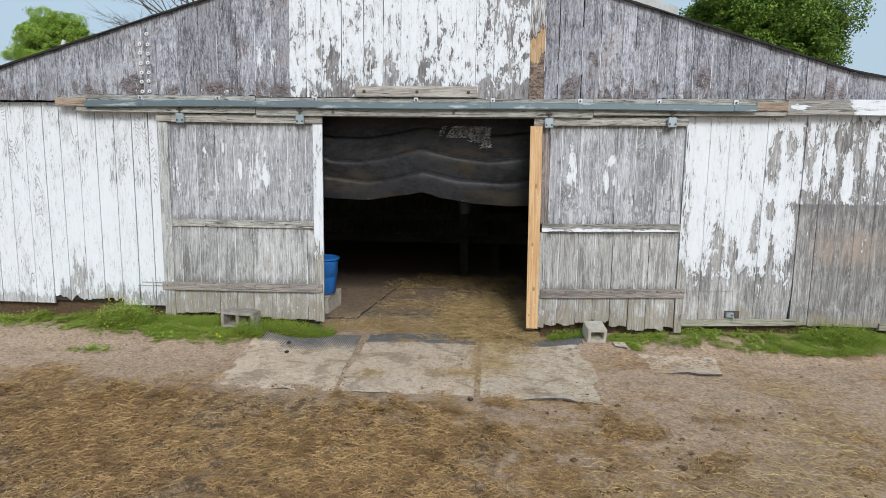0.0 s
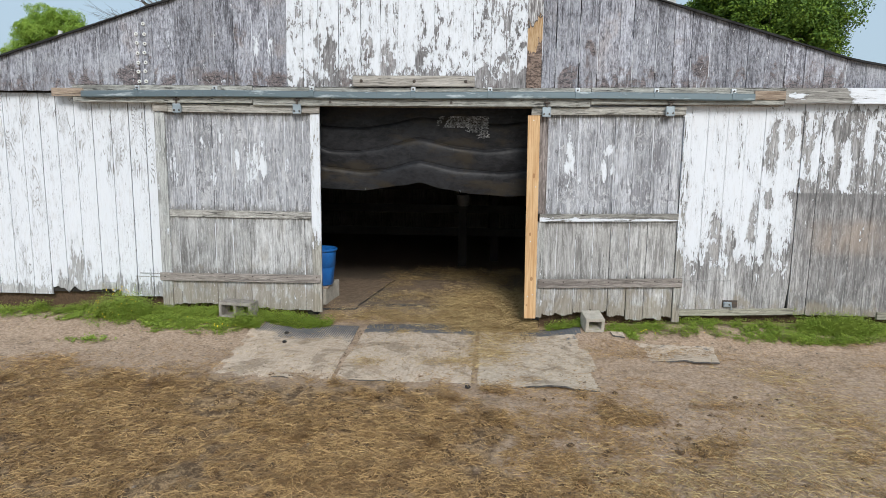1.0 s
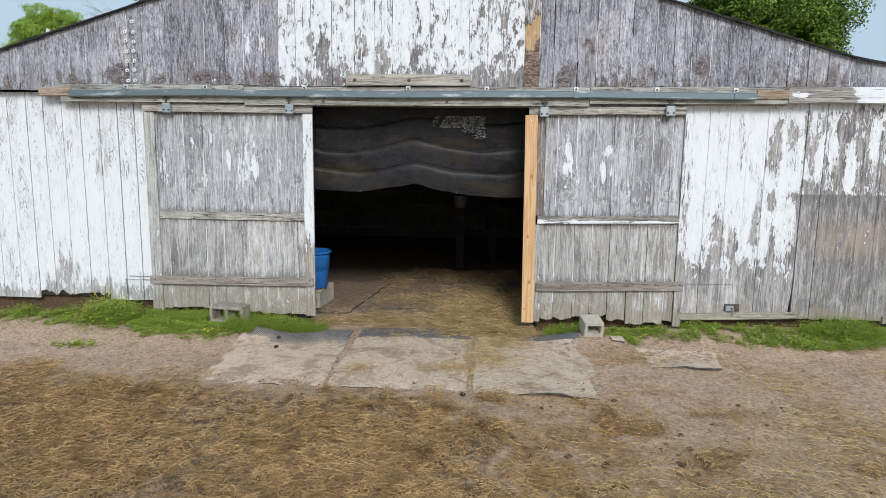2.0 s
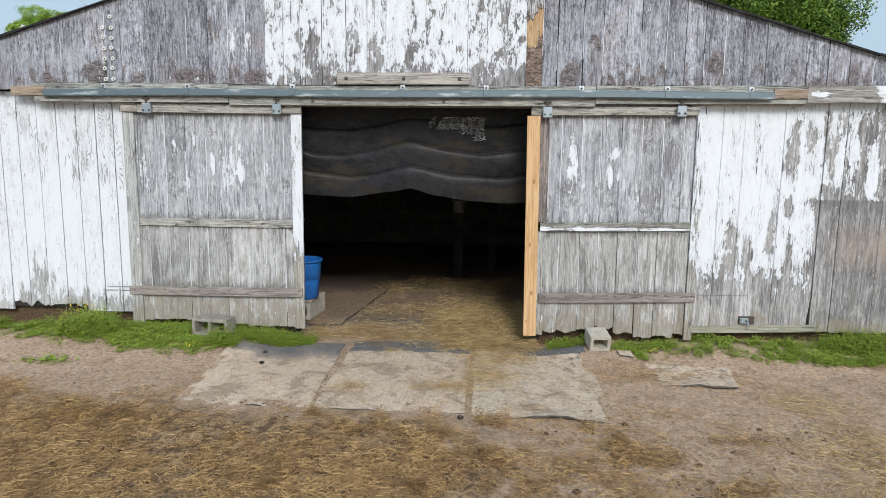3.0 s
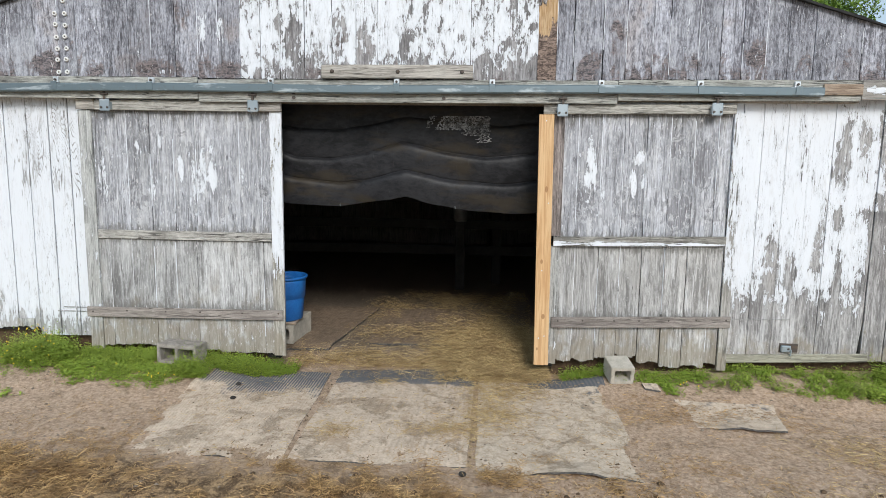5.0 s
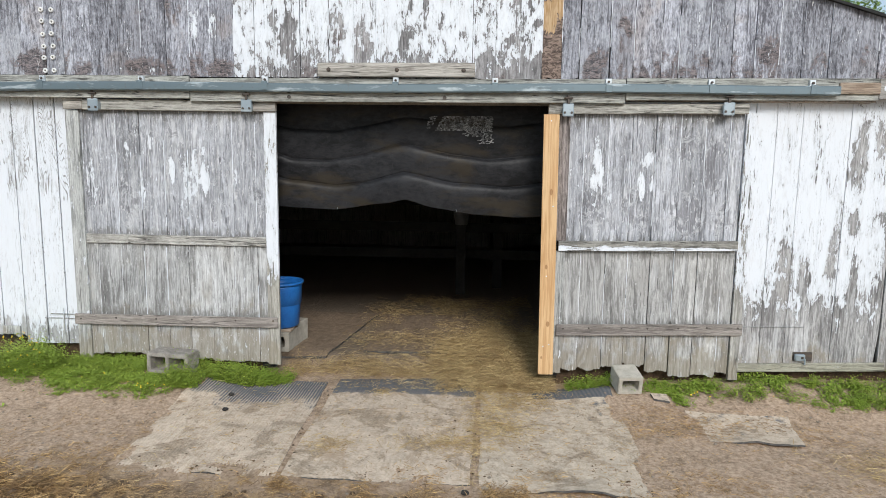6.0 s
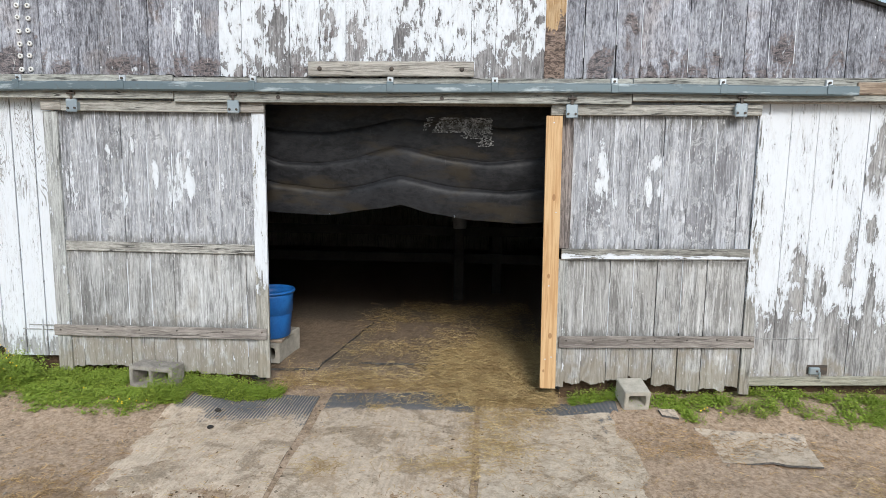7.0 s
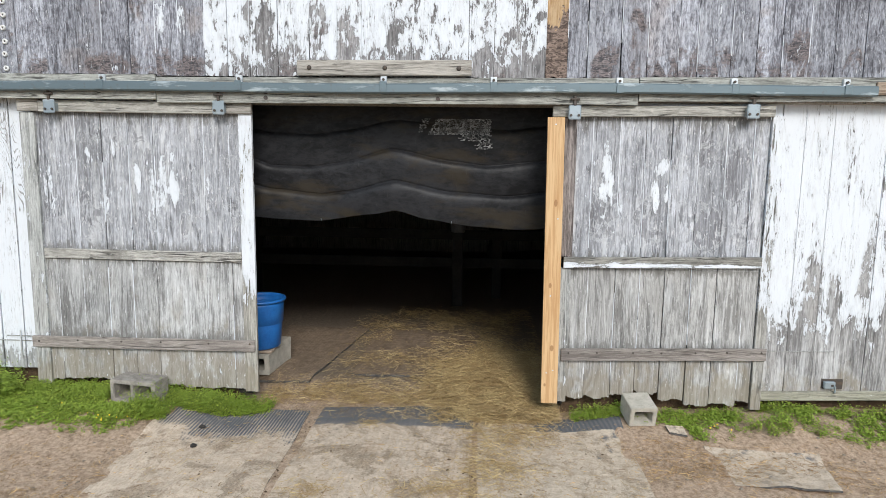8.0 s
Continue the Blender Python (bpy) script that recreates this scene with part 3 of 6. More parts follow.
M_TARP = sheet_rubber()
M_PRINT = plain("faded_print", (0.03, 0.03, 0.03), (0.46, 0.46, 0.46), 22, 0.6)
M_ROOF = plain("roofing", (0.010, 0.010, 0.011), (0.028, 0.028, 0.028), 6, 0.9)
M_ROOF_PALE = plain("pale_roof_metal", (0.40, 0.41, 0.41), (0.52, 0.53, 0.52), 4, 0.6)
# near-black: indoor darkness put into posts, rails and jambs; also backing, dirt lumps
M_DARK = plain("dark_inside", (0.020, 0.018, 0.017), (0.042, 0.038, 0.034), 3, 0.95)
M_BARK = plain("bark", (0.07, 0.055, 0.04), (0.15, 0.125, 0.10), 5, 0.95, 0.6, 0.03)
M_KNOB = plain("white_knob", (0.66, 0.66, 0.64), (0.8, 0.8, 0.78), 20, 0.35)
# off-white pail toned down to grey, as dim as the barn around it
M_PAIL = plain("dimmed_pail", (0.14, 0.14, 0.14), (0.22, 0.22, 0.22), 14, 0.6)
M_YELLOW = plain("yellow_petal", (0.75, 0.50, 0.02), (0.85, 0.62, 0.04), 30, 0.6)
M_CLOD_AND_GAP_SHADE = plain("dark_clod_and_gap_shade", (0.05, 0.03, 0.016), (0.14, 0.09, 0.052), 40, 0.95)
M_STONE = plain("clod", (0.16, 0.12, 0.085), (0.30, 0.25, 0.20), 30, 0.95)


def leafy(name, a, b, c, clump=1.3):
    g = Graph(name)
    r = g.island()
    n = g.noise(g.pos(), clump, 4, 0.6)
    col = g.mix(g.ramp(r, 0, 1, smooth=False), a, b)
    col = g.mix(g.ramp(n, 0.42, 0.62), col, c)
    g.put(g.bsdf.inputs["Subsurface Weight"], 0.0)
    g.put(g.bsdf.inputs["Specular IOR Level"], 0.3)
    return g.finish(col, 0.65)


M_LEAF_A = leafy("spring_leaves", (0.21, 0.35, 0.045), (0.40, 0.54, 0.09), (0.22, 0.36, 0.05))
M_LEAF_B = leafy("dark_leaves", (0.065, 0.13, 0.014), (0.20, 0.30, 0.032), (0.06, 0.125, 0.014))
M_WEED = leafy("weed_leaves", (0.085, 0.15, 0.018), (0.40, 0.49, 0.075), (0.25, 0.35, 0.05), 7.0)


def straw_material(name, a, b, c, damp=0.5):
    g = Graph(name)
    r = g.island()
    n = g.noise(g.pos(), 6.5, 5, 0.7)
    col = g.mix(g.ramp(r, 0, 1, smooth=False), a, b)
    col = g.mix(g.m("MULTIPLY", g.ramp(n, 0.44, 0.62), 0.78), col, c)
    wide = g.noise(g.pos(), 1.7, 6, 0.68, 0.6)
    col = g.mix(g.ramp(wide, 0.50, 0.64, 0.0, damp), col, (0.52, 0.46, 0.42), "MULTIPLY")
    return g.finish(col, 0.6)


M_STRAW = straw_material("straw", (0.11, 0.058, 0.021), (0.72, 0.47, 0.205), (0.20, 0.112, 0.045))
M_STRAW_STALK = straw_material("hay_stalks", (0.17, 0.093, 0.035), (0.72, 0.475, 0.21), (0.25, 0.145, 0.06))
M_STRAW_IN = straw_material("bright_straw", (0.30, 0.20, 0.083), (0.72, 0.55, 0.28), (0.36, 0.245, 0.11), 0.2)


def dirt_material():
    """Pale trodden dirt, browner where hay has rotted into it, darker brown from the doorway in."""
    g = Graph("dirt_yard")
    p = g.pos()
    q = g.xyz(p)
    n = g.noise(p, 0.9, 6, 0.6, 0.3)
    m2 = g.noise(g.stretch(p, (3.6, 3.2, 3.0)), 1.0, 8, 0.70, 0.5)
    m3 = g.noise(p, 8.5, 8, 0.74, 0.8)
    f = g.noise(p, 34, 6, 0.74)
    ff = g.noise(p, 150, 3, 0.65)
    pale = g.mix(g.ramp(f, 0.36, 0.62), (0.325, 0.224, 0.150), (0.548, 0.408, 0.298))
    pale = g.mix(g.m("MULTIPLY", g.ramp(m3, 0.50, 0.62), 0.55), pale, g.mix(g.ramp(f, 0.40, 0.60), (0.18, 0.122, 0.078), (0.36, 0.265, 0.185)))
    pale = g.mix(g.m("MULTIPLY", g.ramp(m2, 0.53, 0.64), 0.60), pale, g.mix(g.ramp(f, 0.38, 0.62), (0.17, 0.115, 0.070), (0.38, 0.28, 0.195)))
    litter = g.m("ADD", g.m("MULTIPLY", m3, 0.55), g.m("MULTIPLY", g.noise(p, 75, 5, 0.75, 1.5), 0.45))
    # brown soil; its dark end also paints the shade in gaps between straws
    brown = g.mix(g.ramp(litter, 0.44, 0.60), (0.085, 0.048, 0.021), (0.50, 0.335, 0.18))
    hay = g.ramp(g.m("ADD", q[1], g.m("MULTIPLY", g.m("SUBTRACT", m2, 0.5), 1.4)), 4.2, 6.1, 0.20, -0.15)
    right = g.ramp(g.m("ADD", q[0], g.m("MULTIPLY", g.m("SUBTRACT", g.noise(p, 0.7, 5, 0.65, 0.6), 0.5), 3.0)), -0.8, 1.1, 0.02, -0.26)
    k = g.m("ADD", g.m("ADD", g.m("MULTIPLY", n, 0.45), g.m("MULTIPLY", m2, 0.55)), g.m("ADD", hay, right))
    c = g.mix(g.ramp(k, 0.43, 0.58), pale, brown)
    # a darker brown takes over from the doorway inward
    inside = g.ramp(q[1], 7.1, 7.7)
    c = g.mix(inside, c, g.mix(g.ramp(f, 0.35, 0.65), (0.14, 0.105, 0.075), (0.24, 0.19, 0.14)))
    c = g.mix(g.m("MULTIPLY", g.ramp(ff, 0.58, 0.68), 0.5), c, (0.085, 0.06, 0.042))
    c = g.mix(g.m("MULTIPLY", g.ramp(ff, 0.40, 0.32), 0.30), c, (0.60, 0.47, 0.34))
    g.bump(g.m("ADD", g.m("MULTIPLY", f, 0.7), g.m("ADD", g.m("MULTIPLY", m3, 0.9), g.m("MULTIPLY", ff, 0.25))), 0.9, 0.016)
    return g.finish(c, 0.95)


M_DIRT = dirt_material()


# ---- building tools ----
rng = random.Random(7)


def mesh_of(name, bm):
    me = bpy.data.meshes.new(name)
    bmesh.ops.recalc_face_normals(bm, faces=bm.faces)
    bm.to_mesh(me)
    bm.free()
    return me


def stand(name, x, y, z, label="", category="", group="", kind=""):
    """An Empty at the base of a thing."""
    ob = new(name)
    ob.empty_display_size = 0.1
    ob.matrix_basis = Matrix.Translation((x, y, z))
    return tagged(ob, label, category, group, kind)


def part(name, bm, material, parent, label="", smooth=False):
    """Links a bmesh, in world places, as ONE mesh object under a thing or under a part."""
    me = bm if isinstance(bm, bpy.types.Mesh) else mesh_of(name, bm)
    if not me.materials:
        me.materials.append(material)
    if smooth:
        me.polygons.foreach_set("use_smooth", [True] * len(me.polygons))
    ob = new(name, me)
    ob.parent = parent
    up = parent.matrix_basis
    if parent.parent is not None:
        up = parent.parent.matrix_basis @ parent.matrix_parent_inverse @ up
    ob.matrix_parent_inverse = up.inverted()
    return tagged(ob, label)


def thing(name, bm, material, label="", category="", group="", kind="", smooth=False):
    me = bm if isinstance(bm, bpy.types.Mesh) else mesh_of(name, bm)
    me.materials.append(material)
    if smooth:
        me.polygons.foreach_set("use_smooth", [True] * len(me.polygons))
    return tagged(new(name, me), label, category, group, kind)


def box(bm, x0, x1, y0, y1, z0, z1, bevel=0.0, tilt=0.0):
    """A box; tilt: how much its far end in x stands higher."""
    v = [bm.verts.new((x, y, z + (tilt if x == x1 else 0))) for x in (x0, x1) for y in (y0, y1) for z in (z0, z1)]
    fs = [bm.faces.new([v[i] for i in f]) for f in ((0, 1, 3, 2), (4, 6, 7, 5), (0, 4, 5, 1), (2, 3, 7, 6), (0, 2, 6, 4), (1, 5, 7, 3))]
    if bevel:
        bmesh.ops.bevel(bm, geom=list({e for f in fs for e in f.edges}), offset=bevel, segments=1, affect="EDGES")
    return bm


def boxed(*a, **k):
    return box(bmesh.new(), *a, **k)


def board(x0, x1, z0, z1, y, thick=0.022, ragged=0.0, lean=0.0, top=None, steps=4, gap=0.003, warp=0.004, nip=0.0):
    """One upright board whose front lies at y: worn bottom, a little warped. z1 may be given as a line by top(x). nip: how far one lower corner has shrunk away."""
    bm = bmesh.new()
    a, b = x0 + gap, x1 - gap
    cols = []
    bow, skew = rng.uniform(-warp, warp), rng.uniform(-warp, warp)
    for i in range(steps + 1):
        u = i / steps
        x = a + (b - a) * u
        zt = top(x) if top else z1
        zb = z0 + ragged * (0.9 * noise.noise((x * 14, z0 * 9, 3)) + 0.5 * noise.noise((x * 55, z0 * 7, 5)) + 0.25 * rng.random())
        zm = 0.5 * (zb + zt)
        off = skew * (u - 0.5)
        rise = (zb, zb + 0.15 * (zt - zb), zm, zt)
        cols.append([[bm.verts.new((x + lean * (z - zm) - (nip * u if z == zb else 0), y + off + d + (bow if z == zb else 0), z)) for z in rise] for d in (0, thick)])
    for i in range(steps):
        l, r = cols[i], cols[i + 1]
        for k in (0, 1, 2):
            bm.faces.new((l[0][k], r[0][k], r[0][k + 1], l[0][k + 1]))
            bm.faces.new((l[1][k], l[1][k + 1], r[1][k + 1], r[1][k]))
        bm.faces.new((l[0][0], l[1][0], r[1][0], r[0][0]))
        bm.faces.new((l[0][3], r[0][3], r[1][3], l[1][3]))
    for c in (cols[0], cols[-1]):
        for k in (0, 1, 2):
            bm.faces.new((c[0][k], c[0][k + 1], c[1][k + 1], c[1][k]))
    return bm


def seams(start, end, width, spread=0.018):
    xs = [start]
    while xs[-1] + width * 1.3 < end:
        xs.append(xs[-1] + width + rng.uniform(-spread, spread))
    return xs + [end]


def lathe(profile, x, y, z, n=40):
    """A turned shape from (radius, height) pairs."""
    bm = bmesh.new()
    rings = [[bm.verts.new((x + r * math.cos(2 * math.pi * i / n), y + r * math.sin(2 * math.pi * i / n), z + h)) for i in range(n)] for r, h in profile]
    for a, b in zip(rings, rings[1:]):
        for i in range(n):
            bm.faces.new((a[i], a[(i + 1) % n], b[(i + 1) % n], b[i]))
    return bm


def rod(bm, a, b, ra, rb, n=6):
    a, b = Vector(a), Vector(b)
    d = (b - a).normalized()
    s = d.orthogonal().normalized()
    t = d.cross(s)
    ra_, rb_ = [], []
    for i in range(n):
        w = math.cos(2 * math.pi * i / n) * s + math.sin(2 * math.pi * i / n) * t
        ra_.append(bm.verts.new(a + w * ra))
        rb_.append(bm.verts.new(b + w * rb))
    for i in range(n):
        bm.faces.new((ra_[i], ra_[(i + 1) % n], rb_[(i + 1) % n], rb_[i]))
    bm.faces.new(ra_[::-1])
    bm.faces.new(rb_)
    return bm


def soup(name, verts, faces, material, label, category, smooth=False):
    """One stuff object from arrays."""
    me = bpy.data.meshes.new(name)
    me.from_pydata(verts.tolist(), [], faces.tolist())
    me.materials.append(material)
    return tagged(new(name, me), label, category, kind="stuff")


# ---- ground ----
def smooth01(v, lo, hi):
    t = min(1.0, max(0.0, (v - lo) / (hi - lo)))
    return t * t * (3 - 2 * t)


def ground_z(x, y):
    z = 0.12 * smooth01(-x, 1.8, 2.8) * smooth01(y, 5.9, 6.95) * (1 - 0.3 * smooth01(-x, 3.6, 5.2)) + (0.075 + 0.055 * smooth01(x, 1.9, 2.5)) * smooth01(x, 0.75, 1.3) * smooth01(y, 6.35, 7.02)
    if -1.95 < x < 0.8:
        z += 0.10 * smooth01(y, 7.18, 7.6)
    elif y > 7.1:
        z += 0.10 * smooth01(y, 7.1, 7.5) * (1 - smooth01(-x, 1.9, 2.9))
    far = math.hypot(x, y - 5)
    if far < 14:
        z += 0.012 * noise.noise((x * 1.1, y * 1.1, 0)) + 0.006 * noise.noise((x * 4.3, y * 4.3, 3))
        z += 0.014 * max(0, noise.noise((x * 2.3, y * 2.3, 8))) * smooth01(-y, -5.4, -4.6)
        if 2.9 < y < 6.9:
            z += 0.010 * noise.noise((x * 7.0, y * 7.0, 12)) + 0.005 * noise.noise((x * 13.0, y * 13.0, 22)) + 0.022 * max(0.0, noise.noise((x * 4.4, y * 4.4, 17))) * smooth01(-y, -5.3, -4.8) * (1 - smooth01(x, 0.6, 1.6))
        z -= 0.012
    return z


def ground_sheet():
    xs = np.concatenate([-np.geomspace(700, 7.2, 14), np.arange(-7, 6.5, 0.042), np.geomspace(6.7, 700, 14)])
    ys = np.concatenate([-np.geomspace(700, 1.2, 12), np.arange(-1, 2.9, 0.3), np.arange(3.0, 8.4, 0.042), np.arange(8.5, 17, 0.5), np.geomspace(17.5, 700, 12)])
    verts = [(float(x), float(y), ground_z(float(x), float(y))) for y in ys for x in xs]
    w = len(xs)
    faces = [(j * w + i, j * w + i + 1, (j + 1) * w + i + 1, (j + 1) * w + i) for j in range(len(ys) - 1) for i in range(w - 1)]
    me = bpy.data.meshes.new("ground")
    me.from_pydata(verts, [], faces)
    me.polygons.foreach_set("use_smooth", [True] * len(faces))
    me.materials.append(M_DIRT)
    tagged(new("ground", me), "trampled dirt yard with scattered hay", "ground", kind="structure")


ground_sheet()

# ---- barn shell ----
LEFT, RIGHT, BACK = -8.2, 6.9, 16.0
APEX_X, APEX_Z = -0.745, 4.345


def roof_z(x):
    """The roof's lower edge along the gable."""
    if x < APEX_X:
        return APEX_Z - 0.305 * (APEX_X - max(x, -5.6)) - 0.03 * max(0.0, -5.6 - x)
    return APEX_Z - 0.30 * (min(x, 3.86) - APEX_X) - 0.17 * max(0.0, min(x, 5.4) - 3.86) - 0.02 * max(0.0, x - 5.4)


Y_GABLE, Y_WALL, Y_DOOR = 6.97, 7.068, 7.035


def slope(x0, x1, y0, y1, thick, lift=0.0):
    bm = bmesh.new()
    z0, z1 = roof_z(x0) + lift, roof_z(x1) + lift
    v = [bm.verts.new(p) for p in ((x0, y0, z0), (x1, y0, z1), (x1, y1, z1), (x0, y1, z0), (x0, y0, z0 + thick), (x1, y0, z1 + thick), (x1, y1, z1 + thick), (x0, y1, z0 + thick))]
    for f in ((0, 3, 2, 1), (4, 5, 6, 7), (0, 1, 5, 4), (1, 2, 6, 5), (2, 3, 7, 6), (3, 0, 4, 7)):
        bm.faces.new([v[i] for i in f])
    return bm


roof = stand("roof", 0, 10, 4.3, "low-pitched barn roof with a black tarred edge", "roof", kind="structure")
for a, b in ((LEFT - 0.3, -5.6), (-5.6, APEX_X), (APEX_X, 3.86), (3.86, 5.4), (5.4, RIGHT + 0.3)):
    part("roof_slope", slope(a, b, 6.95, BACK + 0.2, 0.010), M_ROOF if -6 < a < 3.8 else M_ROOF_PALE, roof)


def edge_strip(x0, x1):
    """The ragged black edge of the roofing along the gable."""
    bm = bmesh.new()
    n = max(2, int((x1 - x0) / 0.16))
    rows = []
    for i in range(n + 1):
        x = x0 + (x1 - x0) * i / n
        zt = roof_z(x) + 0.011 + rng.uniform(-0.003, 0.004)
        zb = roof_z(x) - 0.002 - rng.uniform(0.0, 0.010)
        rows.append([bm.verts.new((x, y, z)) for y in (6.925 + rng.uniform(-0.006, 0.006), 6.95) for z in (zb, zt)])
    for a, b in zip(rows, rows[1:]):
        bm.faces.new((a[0], b[0], b[1], a[1]))
        bm.faces.new((a[1], b[1], b[3], a[3]))
        bm.faces.new((a[0], a[2], b[2], b[0]))
    return bm


for a, b in ((LEFT, APEX_X), (APEX_X, RIGHT)):
    part("roof_edge", edge_strip(a, b), M_ROOF, roof, "ragged black roofing edge")
part("vent_pipe", rod(bmesh.new(), (-5.0, 7.5, roof_z(-5.0)), (-4.90, 7.5, roof_z(-5.0) + 0.30), 0.022, 0.022, 10), M_ROOF_PALE, roof, "short pale vent pipe", True)
part("roof_cap", slope(1.40, 2.13, 7.25, 7.8, 0.17, 0.02), M_ROOF_PALE, roof, "weathered pale cap board")

# gable
gable = stand("wall_gable", APEX_X, Y_GABLE, 2.66, "gable of weathered boards with white paint peeling off", "wall", kind="structure")


def gable_back(y0, y1, foot):
    bm = bmesh.new()
    xs = [LEFT, -5.6, APEX_X, 3.86, 5.4, RIGHT]
    rows = [[bm.verts.new((x, y, z)) for y in (y0, y1) for z in (foot, roof_z(x))] for x in xs]
    for a, b in zip(rows, rows[1:]):
        for f in ((a[0], b[0], b[1], a[1]), (a[2], a[3], b[3], b[2]), (a[1], b[1], b[3], a[3]), (a[0], a[2], b[2], b[0])):
            bm.faces.new(f)
    for r in (rows[0], rows[-1]):
        bm.faces.new((r[0], r[1], r[3], r[2]))
    return bm


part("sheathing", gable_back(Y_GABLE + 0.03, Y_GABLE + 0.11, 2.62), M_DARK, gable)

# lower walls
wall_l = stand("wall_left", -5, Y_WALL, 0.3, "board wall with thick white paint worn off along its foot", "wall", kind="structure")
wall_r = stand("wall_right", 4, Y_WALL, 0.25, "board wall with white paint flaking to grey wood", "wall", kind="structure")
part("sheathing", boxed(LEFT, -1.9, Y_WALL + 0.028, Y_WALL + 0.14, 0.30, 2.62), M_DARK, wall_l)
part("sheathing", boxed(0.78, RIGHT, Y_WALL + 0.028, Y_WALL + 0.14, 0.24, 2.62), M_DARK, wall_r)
# dark clod brown here stands in for the shadow gap under the boards
part("foundation", boxed(LEFT, -1.9, Y_WALL + 0.085, Y_WALL + 0.13, -0.1, 0.298), M_CLOD_AND_GAP_SHADE, wall_l)
part("foundation", boxed(0.78, RIGHT, Y_WALL + 0.095, Y_WALL + 0.13, -0.1, 0.238), M_CLOD_AND_GAP_SHADE, wall_r)
for n, x0, x1, y0, y1 in (("wall_side_left", LEFT, LEFT + 0.1, Y_WALL + 0.14, BACK), ("wall_side_right", RIGHT - 0.1, RIGHT, Y_WALL + 0.14, BACK)):
    thing(n, boxed(x0, x1, y0, y1, -0.1, min(roof_z(x0), roof_z(x1))), M_INSIDE, "dark inner wall of old boards", "wall", kind="structure")
thing("wall_back", gable_back(BACK, BACK + 0.1, -0.1), M_INSIDE, "dark back wall of old boards", "wall", kind="structure")
thing("ceiling", boxed(LEFT + 0.1, 4.9, Y_WALL + 0.14, BACK, 2.66, 2.72), M_INSIDE, "dark loft floor of old boards", "ceiling", kind="structure")

# header, track and what hangs on them
header = stand("trim_header", 0, 6.96, 2.46, "grey header boards behind the door track", "trim", kind="structure")
part("board", boxed(-4.45, -2.425, 6.944, 6.968, 2.485, 2.672, 0.003), M_HEADER, header)
part("board", boxed(-2.42, 1.225, 6.948, 6.968, 2.462, 2.655, 0.003, 0.012), M_HEADER, header)
part("board", boxed(1.23, 3.22, 6.944, 6.968, 2.50, 2.674, 0.003, 0.012), M_HEADER, header)
part("board", boxed(3.225, RIGHT, 6.944, 6.968, 2.525, 2.685, 0.003, 0.01), M_HEADER_WHITE, header, "header board with white paint left")
part("board", boxed(-4.44, 3.22, 6.972, Y_WALL + 0.03, 2.50, 2.60), M_INSIDE, header)
part("lintel", boxed(-1.9, 0.78, 6.972, Y_WALL + 0.14, 2.47, 2.498), M_INSIDE, header)
part("end_block", boxed(-4.68, -4.32, 6.925, 6.967, 2.545, 2.635, 0.004), M_BROWN, header, "short brown wood block")
part("end_block", boxed(2.905, 3.222, 6.925, 6.967, 2.56, 2.65, 0.004), M_BROWN, header, "short brown wood block")

for x, z in ((-1.566, 2.505), (-0.254, 2.507)):
    part("bolt", rod(bmesh.new(), (x, 6.941, z), (x, 6.949, z), 0.016, 0.016, 10), M_RUST, header, "dark round bolt head")

track = stand("door_track", -0.7, 6.92, 2.54, "galvanised steel sliding-door track with scuffed paint", "door track")


def track_profile():
    bm = bmesh.new()
    pts = [(6.947, 2.612), (6.905, 2.614), (6.895, 2.604), (6.895, 2.552), (6.905, 2.541), (6.918, 2.541), (6.918, 2.546), (6.908, 2.552), (6.904, 2.560), (6.904, 2.600), (6.910, 2.607), (6.947, 2.607)]
    n = 26
    rings = []
    for i in range(n + 1):
        x = -4.325 + i * (2.90 + 4.325) / n
        dz = 0.004 + 0.006 * math.sin(x * 1.7) + 0.002 * x
        rings.append([bm.verts.new((x, y + 0.003 * math.sin(x * 2.3), z + dz)) for y, z in pts])
    k = len(pts)
    for a, b in zip(rings, rings[1:]):
        for i in range(k):
            bm.faces.new((a[i], b[i], b[(i + 1) % k], a[(i + 1) % k]))
    bm.faces.new(rings[0])
    bm.faces.new(rings[-1][::-1])
    return bm


part("rail", track_profile(), M_RAIL, track)
for x in (-3.70, -2.83, -1.76, -0.66, 0.16, 1.08, 1.90, 2.69):
    b = boxed(x - 0.026, x + 0.026, 6.888, 6.895, 2.555, 2.625, 0.002)
    br = part("bracket", b, M_RAIL, track)
    part("clip", boxed(x - 0.024, x + 0.024, 6.921, 6.946, 2.616, 2.668, 0.003), M_CLIP, br, "bright zinc clip plate")
    part("bolt", rod(bmesh.new(), (x, 6.909, 2.642), (x, 6.921, 2.642), 0.010, 0.010, 8), M_RUST, br)

plank = stand("plank", -0.65, 6.92, 2.65, "grey weathered plank bolted across the gable", "plank")
part("timber", boxed(-1.315, -0.005, 6.915, 6.962, 2.668, 2.782, 0.005, 0.004), M_PLANK, plank)
for x in (-1.22, -0.65, -0.10):
    part("bolt", lathe([(0.0, -0.012), (0.012, -0.010), (0.018, 0.0), (0.018, 0.004)], 0, 0, 0, 12), M_RUST, plank, "rusty round bolt head").matrix_basis = pose(x, 6.913, 2.725, -90, 0, 0)

# ---- sliding doors ----


